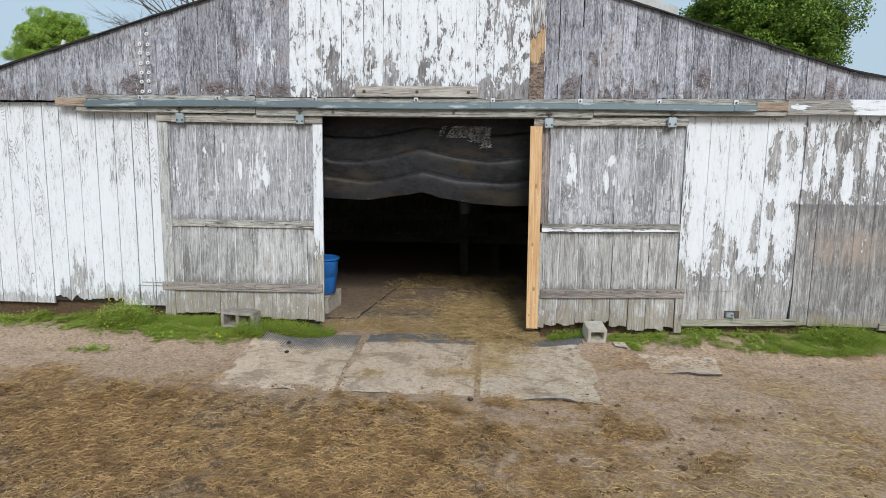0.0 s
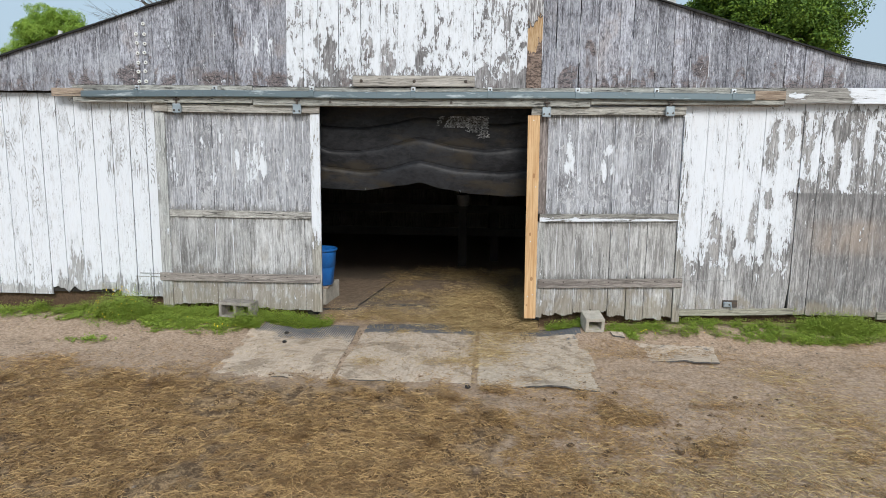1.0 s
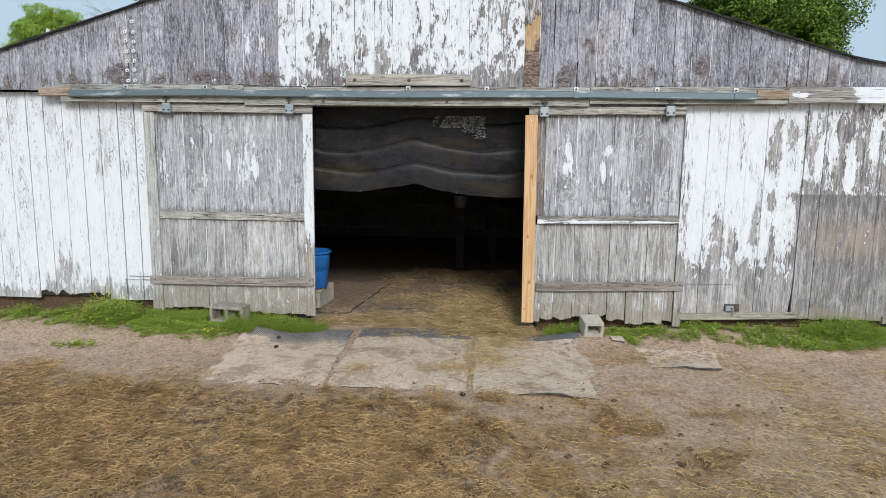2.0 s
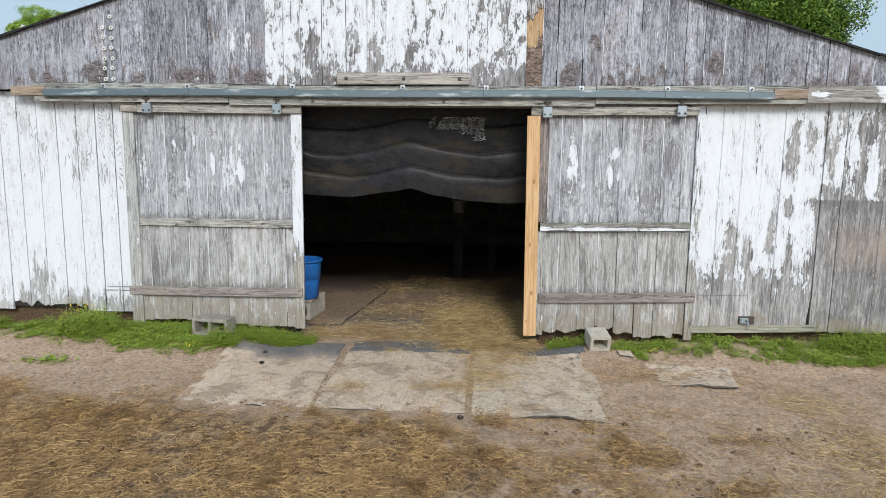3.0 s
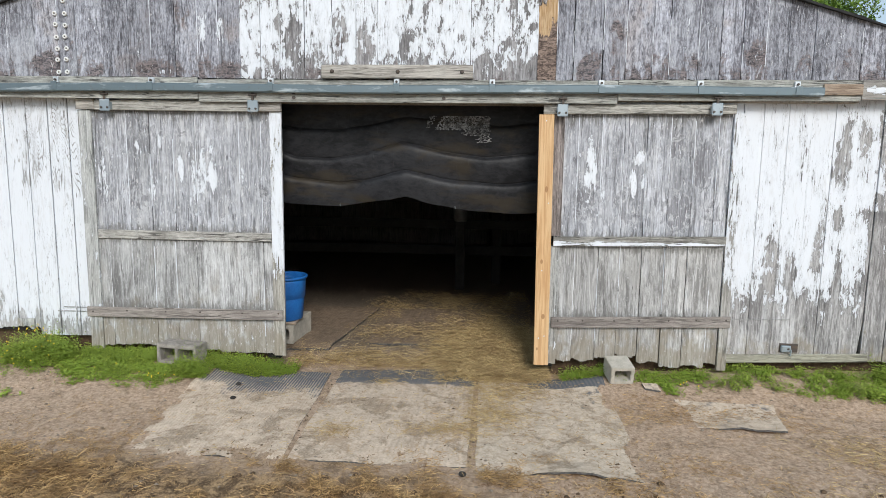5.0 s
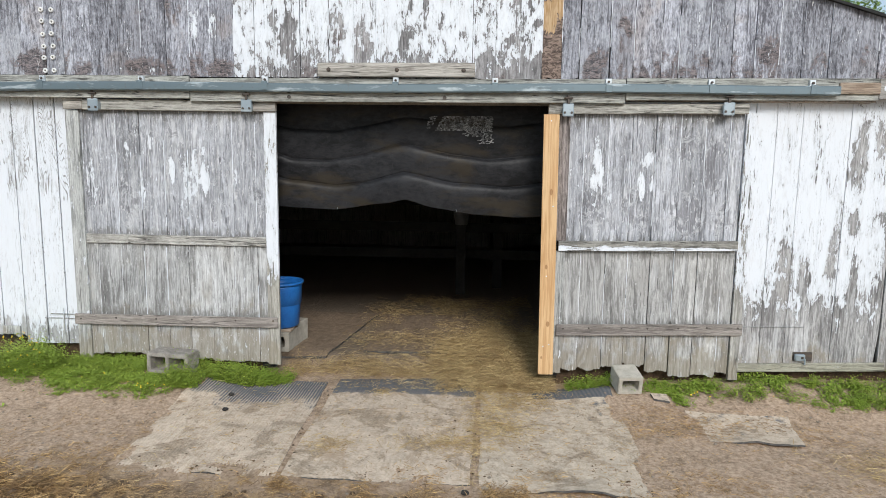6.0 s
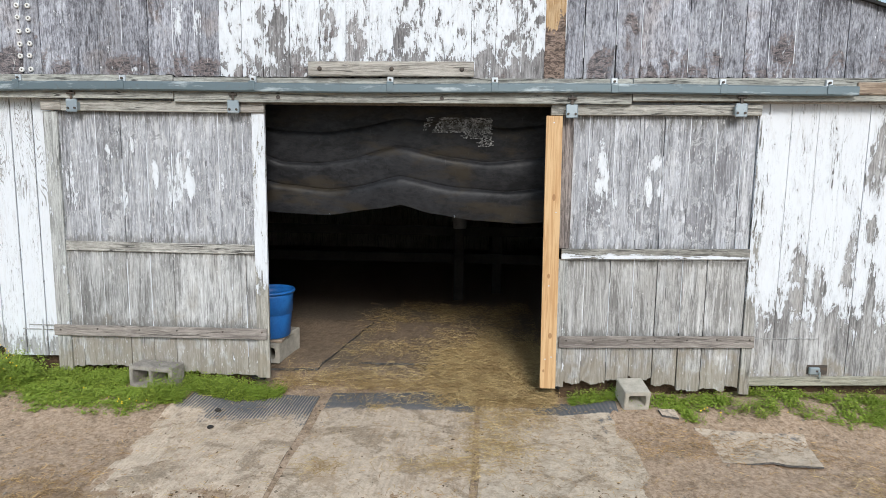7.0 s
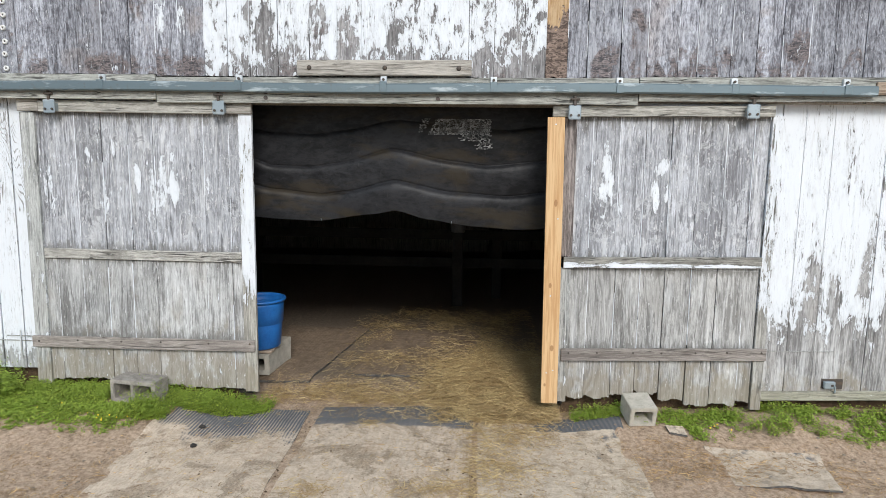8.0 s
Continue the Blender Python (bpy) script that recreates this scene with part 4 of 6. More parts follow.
def hanger(parent, x, y, z):
    b = boxed(x - 0.046, x + 0.046, y - 0.008, y, z - 0.06, z + 0.045, 0.006)
    box(b, x - 0.040, x + 0.040, y - 0.004, Y_DOOR - 0.051, z - 0.045, z + 0.020)
    h = part("hanger", b, M_ZINC, parent, "zinc roller hanger plate")
    b = boxed(x - 0.010, x + 0.010, y - 0.010, y + 0.002, z + 0.040, z + 0.112, 0.002)
    box(b, x - 0.034, x + 0.034, y - 0.016, y + 0.004, z + 0.080, z + 0.096, 0.003)
    part("roller_stem", b, M_RUST, h)
    for dx in (-0.028, 0.028):
        part("bolt", rod(bmesh.new(), (x + dx, y - 0.017, z - 0.03), (x + dx, y - 0.008, z - 0.03), 0.010, 0.010, 6), M_RUST, h)


def paint_line(parent, x, y, z0, z1):
    """A bead of old white paint left in a joint."""
    part("paint_bead", board(x - 0.0022, x + 0.0022, z0, z1, y, 0.008, 0, gap=0.0, steps=1, warp=0.001), M_BEAD, parent)


def leaf_boards(parent, xs, z0, z1, mat, ragged=0.0, odds=0.85, feet=None, odd={}):
    for i, (a, b) in enumerate(zip(xs, xs[1:])):
        foot = feet[i] if feet else z0 + (rng.uniform(-0.6, 0.6) * ragged if ragged else 0)
        part("board", board(a, b, foot, z1, Y_DOOR + rng.uniform(-0.004, 0.004), 0.02, ragged, steps=16 if ragged else 2, gap=0.0055 if 1.722 in (a, b) else rng.choice((0.001, 0.0015, 0.003))), odd.get(i, mat), parent)
        if i and rng.random() < odds:
            lo = z0 + 0.06 + rng.random() * 0.4 * (z1 - z0)
            paint_line(parent, a, Y_DOOR - 0.0035, lo, min(z1 - 0.02, lo + rng.uniform(0.4, 1.0) * (z1 - z0)))


door1 = stand("door_1", -2.64, Y_DOOR, 0.16, "grey weathered plank sliding door, slid open along its track", "door", kind="structure")
leaf_boards(door1, [-3.50, -3.33, -3.144, -2.93, -2.715, -2.515, -2.322, -2.103, -1.90, -1.79], 1.26, 2.42, M_DOOR)
leaf_boards(door1, [-3.50, -3.355, -3.143, -2.932, -2.728, -2.529, -2.325, -2.107, -1.90, -1.79], 0.205, 1.255, M_DOOR_LOW_GREY, 0.016, feet=(0.195, 0.205, 0.215, 0.205, 0.19, 0.17, 0.162, 0.16, 0.16))
part("stile", board(-3.575, -3.455, 0.16, 2.385, Y_DOOR - 0.024, 0.024, 0.01, gap=0.001), M_STILE, door1)
part("stile", board(-1.812, -1.705, 0.15, 2.385, Y_DOOR - 0.024, 0.03, 0.01, gap=0.001), M_STILE_WHITE, door1, "white-painted edge stile, flaking")
part("top_rail", boxed(-3.40, -1.90, Y_DOOR - 0.05, Y_DOOR - 0.004, 2.388, 2.478, 0.004, -0.004), M_TOPRAIL, door1)
part("top_rail", boxed(-3.575, -3.403, Y_DOOR - 0.046, Y_DOOR - 0.004, 2.392, 2.488, 0.004), M_PLANK, door1)
part("top_rail", boxed(-1.897, -1.70, Y_DOOR - 0.046, Y_DOOR - 0.004, 2.386, 2.472, 0.004), M_PLANK, door1)
part("middle_rail", boxed(-3.452, -1.815, Y_DOOR - 0.022, Y_DOOR - 0.004, 1.222, 1.303, 0.003, -0.004), M_BATTEN, door1)
part("bottom_rail", boxed(-3.59, -1.72, Y_DOOR - 0.045, Y_DOOR - 0.0245, 0.478, 0.572, 0.003, 0.012), M_BATTEN_LOW, door1)
hanger(door1, -3.27, 6.937, 2.435)
hanger(door1, -1.93, 6.937, 2.435)

door2 = stand("door_2", 1.48, Y_DOOR, 0.16, "grey weathered plank sliding door with worn foot, slid open", "door", kind="structure")
leaf_boards(door2, [0.78, 0.925, 1.13, 1.322, 1.516, 1.718, 1.922, 2.12, 2.23], 1.30, 2.42, M_DOOR)
leaf_boards(door2, [0.79, 0.932, 1.142, 1.332, 1.52, 1.722, 1.92, 2.125, 2.23], 0.165, 1.295, M_DOOR_LOW, 0.03, feet=(0.178, 0.19, 0.212, 0.235, 0.182, 0.155, 0.158, 0.185), odd={1: M_DOOR_LOW_FIGURED})
part("stile", board(0.705, 0.795, 0.15, 1.236, Y_DOOR - 0.020, 0.02, 0.01, gap=0.001), M_STILE, door2)
part("stile", board(0.705, 0.800, 1.325, 2.385, Y_DOOR - 0.020, 0.02, 0.0, gap=0.001), M_STILE_DARK, door2, "dark brown weathered stile")
part("stile", board(2.235, 2.315, 0.14, 2.41, Y_DOOR - 0.024, 0.03, 0.01, gap=0.001), M_FRAME_WHITE, door2, "edge stile with flaking white paint")
part("top_rail", boxed(0.612, 2.238, Y_DOOR - 0.05, Y_DOOR - 0.004, 2.388, 2.468, 0.004, 0.014), M_TOPRAIL, door2)
part("middle_rail", boxed(0.735, 2.232, Y_DOOR - 0.044, Y_DOOR - 0.0205, 1.238, 1.322, 0.003, 0.03), M_BATTEN_WHITE, door2, "rail with flakes of white paint")
part("bottom_rail", boxed(0.742, 2.32, Y_DOOR - 0.046, Y_DOOR - 0.0245, 0.495, 0.593, 0.003, 0.045), M_BATTEN_LOW, door2)
part("edge_post", board(0.585, 0.712, 0.15, 2.383, Y_DOOR - 0.062, 0.04, 0, lean=-0.010, gap=0.0), M_PINE, door2, "fresh orange pine edge board")
for x, z in ((0.635, 2.33), (0.675, 1.62), (0.64, 1.02), (0.68, 0.42), (0.63, 0.40)):
    part("nail", rod(bmesh.new(), (x, Y_DOOR - 0.066, z), (x, Y_DOOR - 0.058, z), 0.006, 0.006, 7), M_CLIP, door2)
hanger(door2, 0.765, 6.937, 2.425)
hanger(door2, 2.055, 6.937, 2.445)

# bolt heads on the rails
for door, y, spots in ((door1, Y_DOOR - 0.047, [(-3.53, 0.53), (-3.2, 0.545), (-2.83, 0.545), (-2.5, 0.55), (-2.1, 0.55), (-1.76, 0.555)]), (door2, Y_DOOR - 0.048, [(0.80, 0.56), (1.02, 0.57), (1.30, 0.575), (1.52, 0.58), (1.78, 0.59), (2.02, 0.6), (2.28, 0.605)])):
    for x, z in spots:
        part("bolt", rod(bmesh.new(), (x, y - 0.003, z), (x, y + 0.004, z), 0.008, 0.008, 7), M_RUST, door)

# jambs behind the doors, near-black so they sink into the unlit doorway
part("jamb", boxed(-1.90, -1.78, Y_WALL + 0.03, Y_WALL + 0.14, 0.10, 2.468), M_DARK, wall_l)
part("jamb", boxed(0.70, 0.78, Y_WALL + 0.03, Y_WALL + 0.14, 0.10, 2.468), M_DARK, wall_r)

# ---- right wall foot ----
part("sill_board", boxed(2.32, 3.55, Y_WALL - 0.034, Y_WALL - 0.004, 0.203, 0.276, 0.003, 0.045), M_SILL, wall_r)
part("sill_board", boxed(4.45, RIGHT, Y_WALL - 0.034, Y_WALL - 0.004, 0.22, 0.30, 0.003), M_SILL, wall_r)
latch = stand("door_latch", 2.86, Y_WALL - 0.02, 0.30, "small grey metal latch box on the wall foot", "latch")
part("back_plate", boxed(2.79, 2.955, Y_WALL - 0.008, Y_WALL - 0.001, 0.312, 0.392, 0.002), M_RUST, latch, "rusty back plate")
part("housing", boxed(2.80, 2.885, Y_WALL - 0.040, Y_WALL - 0.008, 0.318, 0.376, 0.006), M_ZINC, latch)
part("hasp", boxed(2.872, 2.884, Y_WALL - 0.052, Y_WALL - 0.040, 0.290, 0.345, 0.003), M_ZINC, latch)
part("keeper", boxed(2.848, 2.868, Y_WALL - 0.046, Y_WALL - 0.040, 0.340, 0.358, 0.003), M_RUST, latch)

# ---- barn opening: curtain, tub, blocks ----


def spline(points, x):
    for (a, za), (b, zb) in zip(points, points[1:]):
        if x <= b:
            u = max(0.0, (x - a) / (b - a))
            u = 0.55 * u + 0.45 * u * u * (3 - 2 * u)
            return za + (zb - za) * u
    return points[-1][1]


FOLDS = [
    [(-1.95, 2.56), (0.8, 2.56)],
    [(-1.95, 2.32), (-1.67, 2.267), (-1.30, 2.258), (-1.01, 2.301), (-0.64, 2.382), (-0.12, 2.34), (0.25, 2.307), (0.8, 2.36)],
    [(-1.95, 2.10), (-1.67, 1.995), (-1.37, 1.985), (-1.11, 2.022), (-0.66, 2.146), (-0.16, 2.045), (0.12, 2.013), (0.8, 2.08)],
    [(-1.95, 1.86), (-1.68, 1.80), (-1.27, 1.757), (-1.04, 1.786), (-0.64, 1.887), (-0.16, 1.793), (0.30, 1.763), (0.8, 1.83)],
    [(-1.95, 1.56), (-1.63, 1.54), (-1.30, 1.527), (-0.81, 1.596), (-0.63, 1.632), (-0.36, 1.559), (0.0, 1.503), (0.40, 1.482), (0.8, 1.51)],
]


def curtain_at(x, v):
    """A place on the sheet; v runs from 0 at its top to 4 at its hem."""
    k = min(3, int(v))
    u = v - k
    z0, z1 = spline(FOLDS[k], x), spline(FOLDS[k + 1], x)
    z = z0 + (z1 - z0) * u
    bulge = (0.0 if k == 0 else (0.0, 0.030, 0.036, 0.042)[k] + 0.010 * math.sin(3 * x + k)) * (1 - math.exp(-u * 9)) * (1 - 0.95 * u ** 1.6)
    ripple = 0.016 * noise.noise((x * 3.0, z * 2.0, 1.0)) + 0.004 * noise.noise((x * 9.0, z * 5.0, 4.0)) + 0.0015 * noise.noise((x * 22.0, z * 14.0, 6.0)) + 0.016 * math.sin(5.2 * x + 0.8 * z) * (v / 4) 
    bulge -= (0, 0.006, 0.010, 0.014)[k] * math.exp(-u * 22) * (k > 0)
    return (x, 7.42 - bulge + ripple - 0.03 * math.exp(-((x + 0.63) / 0.25) ** 2) * (v / 4), z)


def sheet(nx=150, nv=160):
    bm = bmesh.new()
    g = [[bm.verts.new(curtain_at(-1.93 + 2.71 * i / nx, 4.0 * j / nv)) for i in range(nx + 1)] for j in range(nv + 1)]
    for j in range(nv):
        for i in range(nx):
            bm.faces.new((g[j][i], g[j][i + 1], g[j + 1][i + 1], g[j + 1][i]))
    return bm


curtain = stand("door_curtain", -0.6, 7.42, 1.5, "black rubber sheet curtain hanging in sagging folds", "curtain")
cs = part("sheet", sheet(), M_TARP, curtain, "", True)
sol = cs.modifiers.new("thickness", "SOLIDIFY")
sol.thickness, sol.offset = 0.004, 1.0


def on_curtain(x, z):
    """The sheet's own coordinate v at a height."""
    lines = [spline(f, x) for f in FOLDS]
    for k in range(4):
        if z >= lines[k + 1]:
            return k + (lines[k] - z) / (lines[k] - lines[k + 1])
    return 4.0


def print_bars():
    """The worn print on the sheet, as broken bars."""
    bm = bmesh.new()
    for row in range(26):
        z = 2.392 - row * 0.0095
        x = (-0.44 if row < 14 else -0.12 if row < 19 else 0.02) + rng.uniform(0, 0.05)
        end = 0.165 - 0.02 * rng.random()
        while x < end:
            w = rng.uniform(0.005, 0.022)
            if rng.random() < (0.93 if row < 14 else 0.7) and not (-0.395 < x + 0.006 * row - 0.05 < -0.345):
                h = rng.uniform(0.004, 0.0092)
                a, b = curtain_at(x, on_curtain(x, z)), curtain_at(x + w, on_curtain(x + w, z - h))
                y = min(a[1], b[1]) - 0.007
                bm.faces.new([bm.verts.new(p) for p in ((a[0], y, z), (b[0], y, z + rng.uniform(-0.002, 0.003)), (b[0] - 0.002, y, z - h), (a[0] - 0.002, y, z - h))])
            x += w + rng.uniform(0.001, 0.006)
    return bm


tagged(part("print", print_bars(), M_PRINT, cs, "worn pale print bars"), kind="stuff")
for x in (-1.27, -0.16):
    hem = curtain_at(x, 3.97)
    part("hem_tie", rod(bmesh.new(), (x, hem[1] - 0.012, hem[2] + 0.012), (x + 0.006, hem[1] - 0.010, hem[2] - 0.012), 0.003, 0.002, 5), M_ZINC, curtain, "pale twine tie at the hem")
part("hanging_bar", boxed(-1.95, 0.80, 7.405, 7.455, 2.55, 2.659, 0.004), M_INSIDE, curtain)


def block_mesh(w, d, h, holes, shell=0.034, web=0.034):
    """A hollow concrete block with its openings facing y, on its own base at the origin."""
    bm = bmesh.new()
    hole = (w - 2 * shell - web * (holes - 1)) / holes
    xs = [0, shell]
    for i in range(holes):
        xs.append(xs[-1] + hole)
        if i < holes - 1:
            xs.append(xs[-1] + web)
    xs.append(w)
    zs = [0, shell, h - shell, h]
    solid = lambda i, k: 0 <= i < len(xs) - 1 and 0 <= k < 3 and not (k == 1 and i % 2 == 1)
    cache = {}

    def vert(i, k, y):
        key = (i, k, y)
        if key not in cache:
            cache[key] = bm.verts.new((xs[i] - w / 2, y, zs[k]))
        return cache[key]

    for i in range(len(xs) - 1):
        for k in range(3):
            if not solid(i, k):
                continue
            for y in (0, d):
                bm.faces.new([vert(i, k, y), vert(i + 1, k, y), vert(i + 1, k + 1, y), vert(i, k + 1, y)])
            for di, dk, e in ((-1, 0, ((i, k), (i, k + 1))), (1, 0, ((i + 1, k), (i + 1, k + 1))), (0, -1, ((i, k), (i + 1, k))), (0, 1, ((i, k + 1), (i + 1, k + 1)))):
                if not solid(i + di, k + dk):
                    bm.faces.new([vert(*e[0], 0), vert(*e[1], 0), vert(*e[1], d), vert(*e[0], d)])
    bmesh.ops.recalc_face_normals(bm, faces=bm.faces)
    sharp = [e for e in bm.edges if len(e.link_faces) == 2 and e.calc_face_angle(0) > 0.5]
    bmesh.ops.bevel(bm, geom=sharp, offset=0.005, segments=2, affect="EDGES")
    for v in bm.verts:
        v.co += 0.003 * Vector((noise.noise(v.co * 23), noise.noise(v.co * 23 + Vector((5, 0, 0))), noise.noise(v.co * 23 + Vector((0, 7, 0)))))
    return bm


def cinder_block(m, mat, label, w=0.39, d=0.19, h=0.19, holes=2, shell=0.034):
    ob = thing("concrete_block", block_mesh(w, d, h, holes, shell), mat, label, "concrete block", "hollow concrete blocks")
    ob.matrix_basis = m
    return ob


cinder_block(pose(-2.645, 6.785, 0.096, 0, 0.5, -7), M_BLOCK_OLD, "old grey hollow concrete block among weeds by the door")
cinder_block(pose(1.355, 6.81, 0.050, 12, 0, 7), M_BLOCK, "clean pale hollow concrete block beside the door", 0.208, 0.226, 0.160, 1, 0.033)
cinder_block(pose(-1.905, 7.50, 0.118, 0, 0, -4), M_BLOCK, "hollow concrete block under the blue tub", 0.26, 0.39, 0.19, 1, 0.045)
cinder_block(pose(-1.85, 7.72, 0.118, 0, 0, -12), M_BLOCK, "concrete block set behind the tub's block", 0.13, 0.30, 0.22, 1)
thing("wood_scrap", boxed(-1.99, -1.76, 7.52, 7.72, 0.312, 0.336, 0.003), M_BROWN, "flat brown wood scrap under the tub", "wood")

tub = stand("tub", -1.92, 7.68, 0.34, "blue plastic muck tub standing on concrete blocks", "tub")
part("body", lathe([(0.0, 0.0), (0.175, 0.0), (0.188, 0.012), (0.205, 0.22), (0.205, 0.23), (0.214, 0.235), (0.222, 0.40), (0.224, 0.43), (0.214, 0.43), (0.205, 0.38), (0.182, 0.03), (0.0, 0.02)], -1.92, 7.68, 0.34), M_BLUE, tub, "", True)
part("rim", lathe([(0.224, 0.43), (0.238, 0.427), (0.243, 0.441), (0.236, 0.453), (0.218, 0.453), (0.214, 0.43)], -1.92, 7.68, 0.34), M_BLUE, tub, "rolled rim", True)

# a pale pail hung on a post, both coloured darker for the dim interior
thing("barn_post", boxed(-0.27, -0.13, 10.62, 10.76, 0.05, 2.66, 0.006), M_DARK, "timber post inside the barn, coloured near-black as if unlit", "post", "barn posts")
pail = stand("pail", -0.19, 10.50, 1.12, "off-white plastic pail hung on a post", "pail")
part("body", lathe([(0.0, 0.0), (0.085, 0.0), (0.092, 0.01), (0.108, 0.17), (0.114, 0.175), (0.114, 0.19), (0.104, 0.19), (0.085, 0.015), (0.0, 0.01)], -0.19, 10.50, 1.12, 20), M_PAIL, pail, "", True)
pb = bmesh.new()
for k in range(8):
    a0, a1 = math.pi * k / 8, math.pi * (k + 1) / 8
    rod(pb, (-0.19 + 0.11 * math.cos(a0), 10.52 + 0.10 * math.sin(a0), 1.30 + 0.12 * math.sin(a0)), (-0.19 + 0.11 * math.cos(a1), 10.52 + 0.10 * math.sin(a1), 1.30 + 0.12 * math.sin(a1)), 0.003, 0.003, 5)
part("bail", pb, M_RUST, pail, "thin wire bail")

# posts and rails far inside, the barn's darkness put into their colour
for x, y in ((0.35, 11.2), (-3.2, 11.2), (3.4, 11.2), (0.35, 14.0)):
    thing("barn_post", boxed(x - 0.07, x + 0.07, y - 0.07, y + 0.07, 0.0, 2.66, 0.006), M_DARK, "timber post inside the barn, coloured near-black as if unlit", "post", "barn posts")
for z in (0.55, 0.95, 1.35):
    thing("stall_rail", boxed(-3.1, 3.3, 11.06, 11.10, z, z + 0.14, 0.004), M_DARK, "stall rail board between posts, coloured near-black as if unlit", "rail", "stall rails")

# ---- rubber mats ----


def mat_sheet(corners, thick=0.014, ribs=31, curl=None, lift=-0.007, sink=None, relief=0.0025):
    """A ribbed mat over four corners, given as near left, near right, far right, far left."""
    a, b, c, d = (Vector((*p, 0)) for p in corners)
    bm = bmesh.new()
    nx, ny = ribs * 2, 16
    top, low = [], []
    for j in range(ny + 1):
        v = j / ny
        tr, lr = [], []
        for i in range(nx + 1):
            u = i / nx
            p = (a * (1 - u) + b * u) * (1 - v) + (d * (1 - u) + c * u) * v
            wob = 0.012 * noise.noise((p.x * 3, p.y * 3, 4)) * (1 if j in (0, ny) or i in (0, nx) else 0)
            edge = 4 * max(abs(u - 0.5), abs(v - 0.5)) ** 2
            z = ground_z(p.x, p.y) + lift + (curl(u, v) if curl else 0) + 0.010 * edge * noise.noise((p.x * 1.7, p.y * 1.7, 14))
            if sink and v < 0.92:
                side = sink[0] * smooth01(1 - 2 * u, 0.78, 1.0) + sink[1] * smooth01(2 * u - 1, 0.78, 1.0)
                z -= max(side, sink[2] * smooth01(1 - v, 0.84, 1.0)) * (0.5 + 1.1 * noise.noise((p.x * 2.7, p.y * 2.7, 31)) + 0.8 * noise.noise((p.x * 9, p.y * 9, 3)))
            tr.append(bm.verts.new((p.x + wob, p.y + wob, z + thick + (relief if i % 2 else 0))))
            lr.append(bm.verts.new((p.x + wob, p.y + wob, z)))
        top.append(tr)
        low.append(lr)
    for j in range(ny):
        for i in range(nx):
            bm.faces.new((top[j][i], top[j][i + 1], top[j + 1][i + 1], top[j + 1][i]))
            bm.faces.new((low[j][i], low[j + 1][i], low[j + 1][i + 1], low[j][i + 1]))
    rim = []
    for i in range(nx):
        rim.append(bm.faces.new((top[0][i], low[0][i], low[0][i + 1], top[0][i + 1])))
        rim.append(bm.faces.new((top[ny][i], top[ny][i + 1], low[ny][i + 1], low[ny][i])))
    for j in range(ny):
        rim.append(bm.faces.new((top[j][0], top[j + 1][0], low[j + 1][0], low[j][0])))
        rim.append(bm.faces.new((top[j][nx], low[j][nx], low[j + 1][nx], top[j + 1][nx])))
    for f in rim:
        f.material_index = 1
    return bm


def lay_mat(name, bm, material, label, category, group):
    ob = thing(name, bm, material, label, category, group)
    ob.data.materials.append(M_EDGE)
    return ob


MATS = "rubber mats on the ground"
lay_mat("rubber_mat", mat_sheet(((-2.34, 5.30), (-1.215, 5.28), (-1.275, 7.02), (-2.41, 7.06)), ribs=44, sink=(0.028, 0.003, 0.022)), M_MAT, "dusty ribbed black rubber mat beside the weeds", "mat", MATS)
lay_mat("rubber_mat", mat_sheet(((-1.185, 5.29), (0.028, 5.27), (0.066, 7.20), (-1.18, 7.12)), sink=(0.003, 0.003, 0.012)), M_MAT_DIAG, "dusty black rubber mat before the open barn door", "mat", MATS)
lay_mat("rubber_mat", mat_sheet(((0.082, 5.24), (1.20, 5.17), (1.21, 7.0), (0.10, 7.02)), sink=(0.004, 0.022, 0.012), relief=0.0, curl=lambda u, v: 0.045 * max(0, 1 - v * 8) * max(0, 1 - abs(u - 0.62) * 3)), M_MAT_SIDE, "dirt-covered rubber mat with a lifted edge", "mat", MATS)
lay_mat("rubber_mat", mat_sheet(((1.70, 6.07), (2.40, 5.99), (2.53, 6.52), (1.74, 6.58)), ribs=15, lift=-0.010, sink=(0.03, 0.0, 0.0), relief=0.0, curl=lambda u, v: 0.026 * smooth01(u, 0.15, 0.6) * max(0, 1 - v * 1.6)), M_MAT_OLD, "half-buried rubber mat scrap with a curled corner", "mat", MATS)
lay_mat("rubber_mat", mat_sheet(((1.54, 6.72), (1.66, 6.69), (1.66, 6.80), (1.53, 6.81)), ribs=4, lift=0.0), M_MAT_OLD, "torn corner of black rubber mat among the weeds", "mat", MATS)
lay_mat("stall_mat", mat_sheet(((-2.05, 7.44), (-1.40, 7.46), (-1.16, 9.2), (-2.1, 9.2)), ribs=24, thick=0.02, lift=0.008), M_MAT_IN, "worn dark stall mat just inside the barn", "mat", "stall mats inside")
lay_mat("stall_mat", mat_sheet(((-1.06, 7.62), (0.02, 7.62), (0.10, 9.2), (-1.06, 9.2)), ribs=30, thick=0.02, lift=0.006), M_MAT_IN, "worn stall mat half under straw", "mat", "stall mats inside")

# ---- loose stuff on the ground ----
nrng = np.random.default_rng(11)


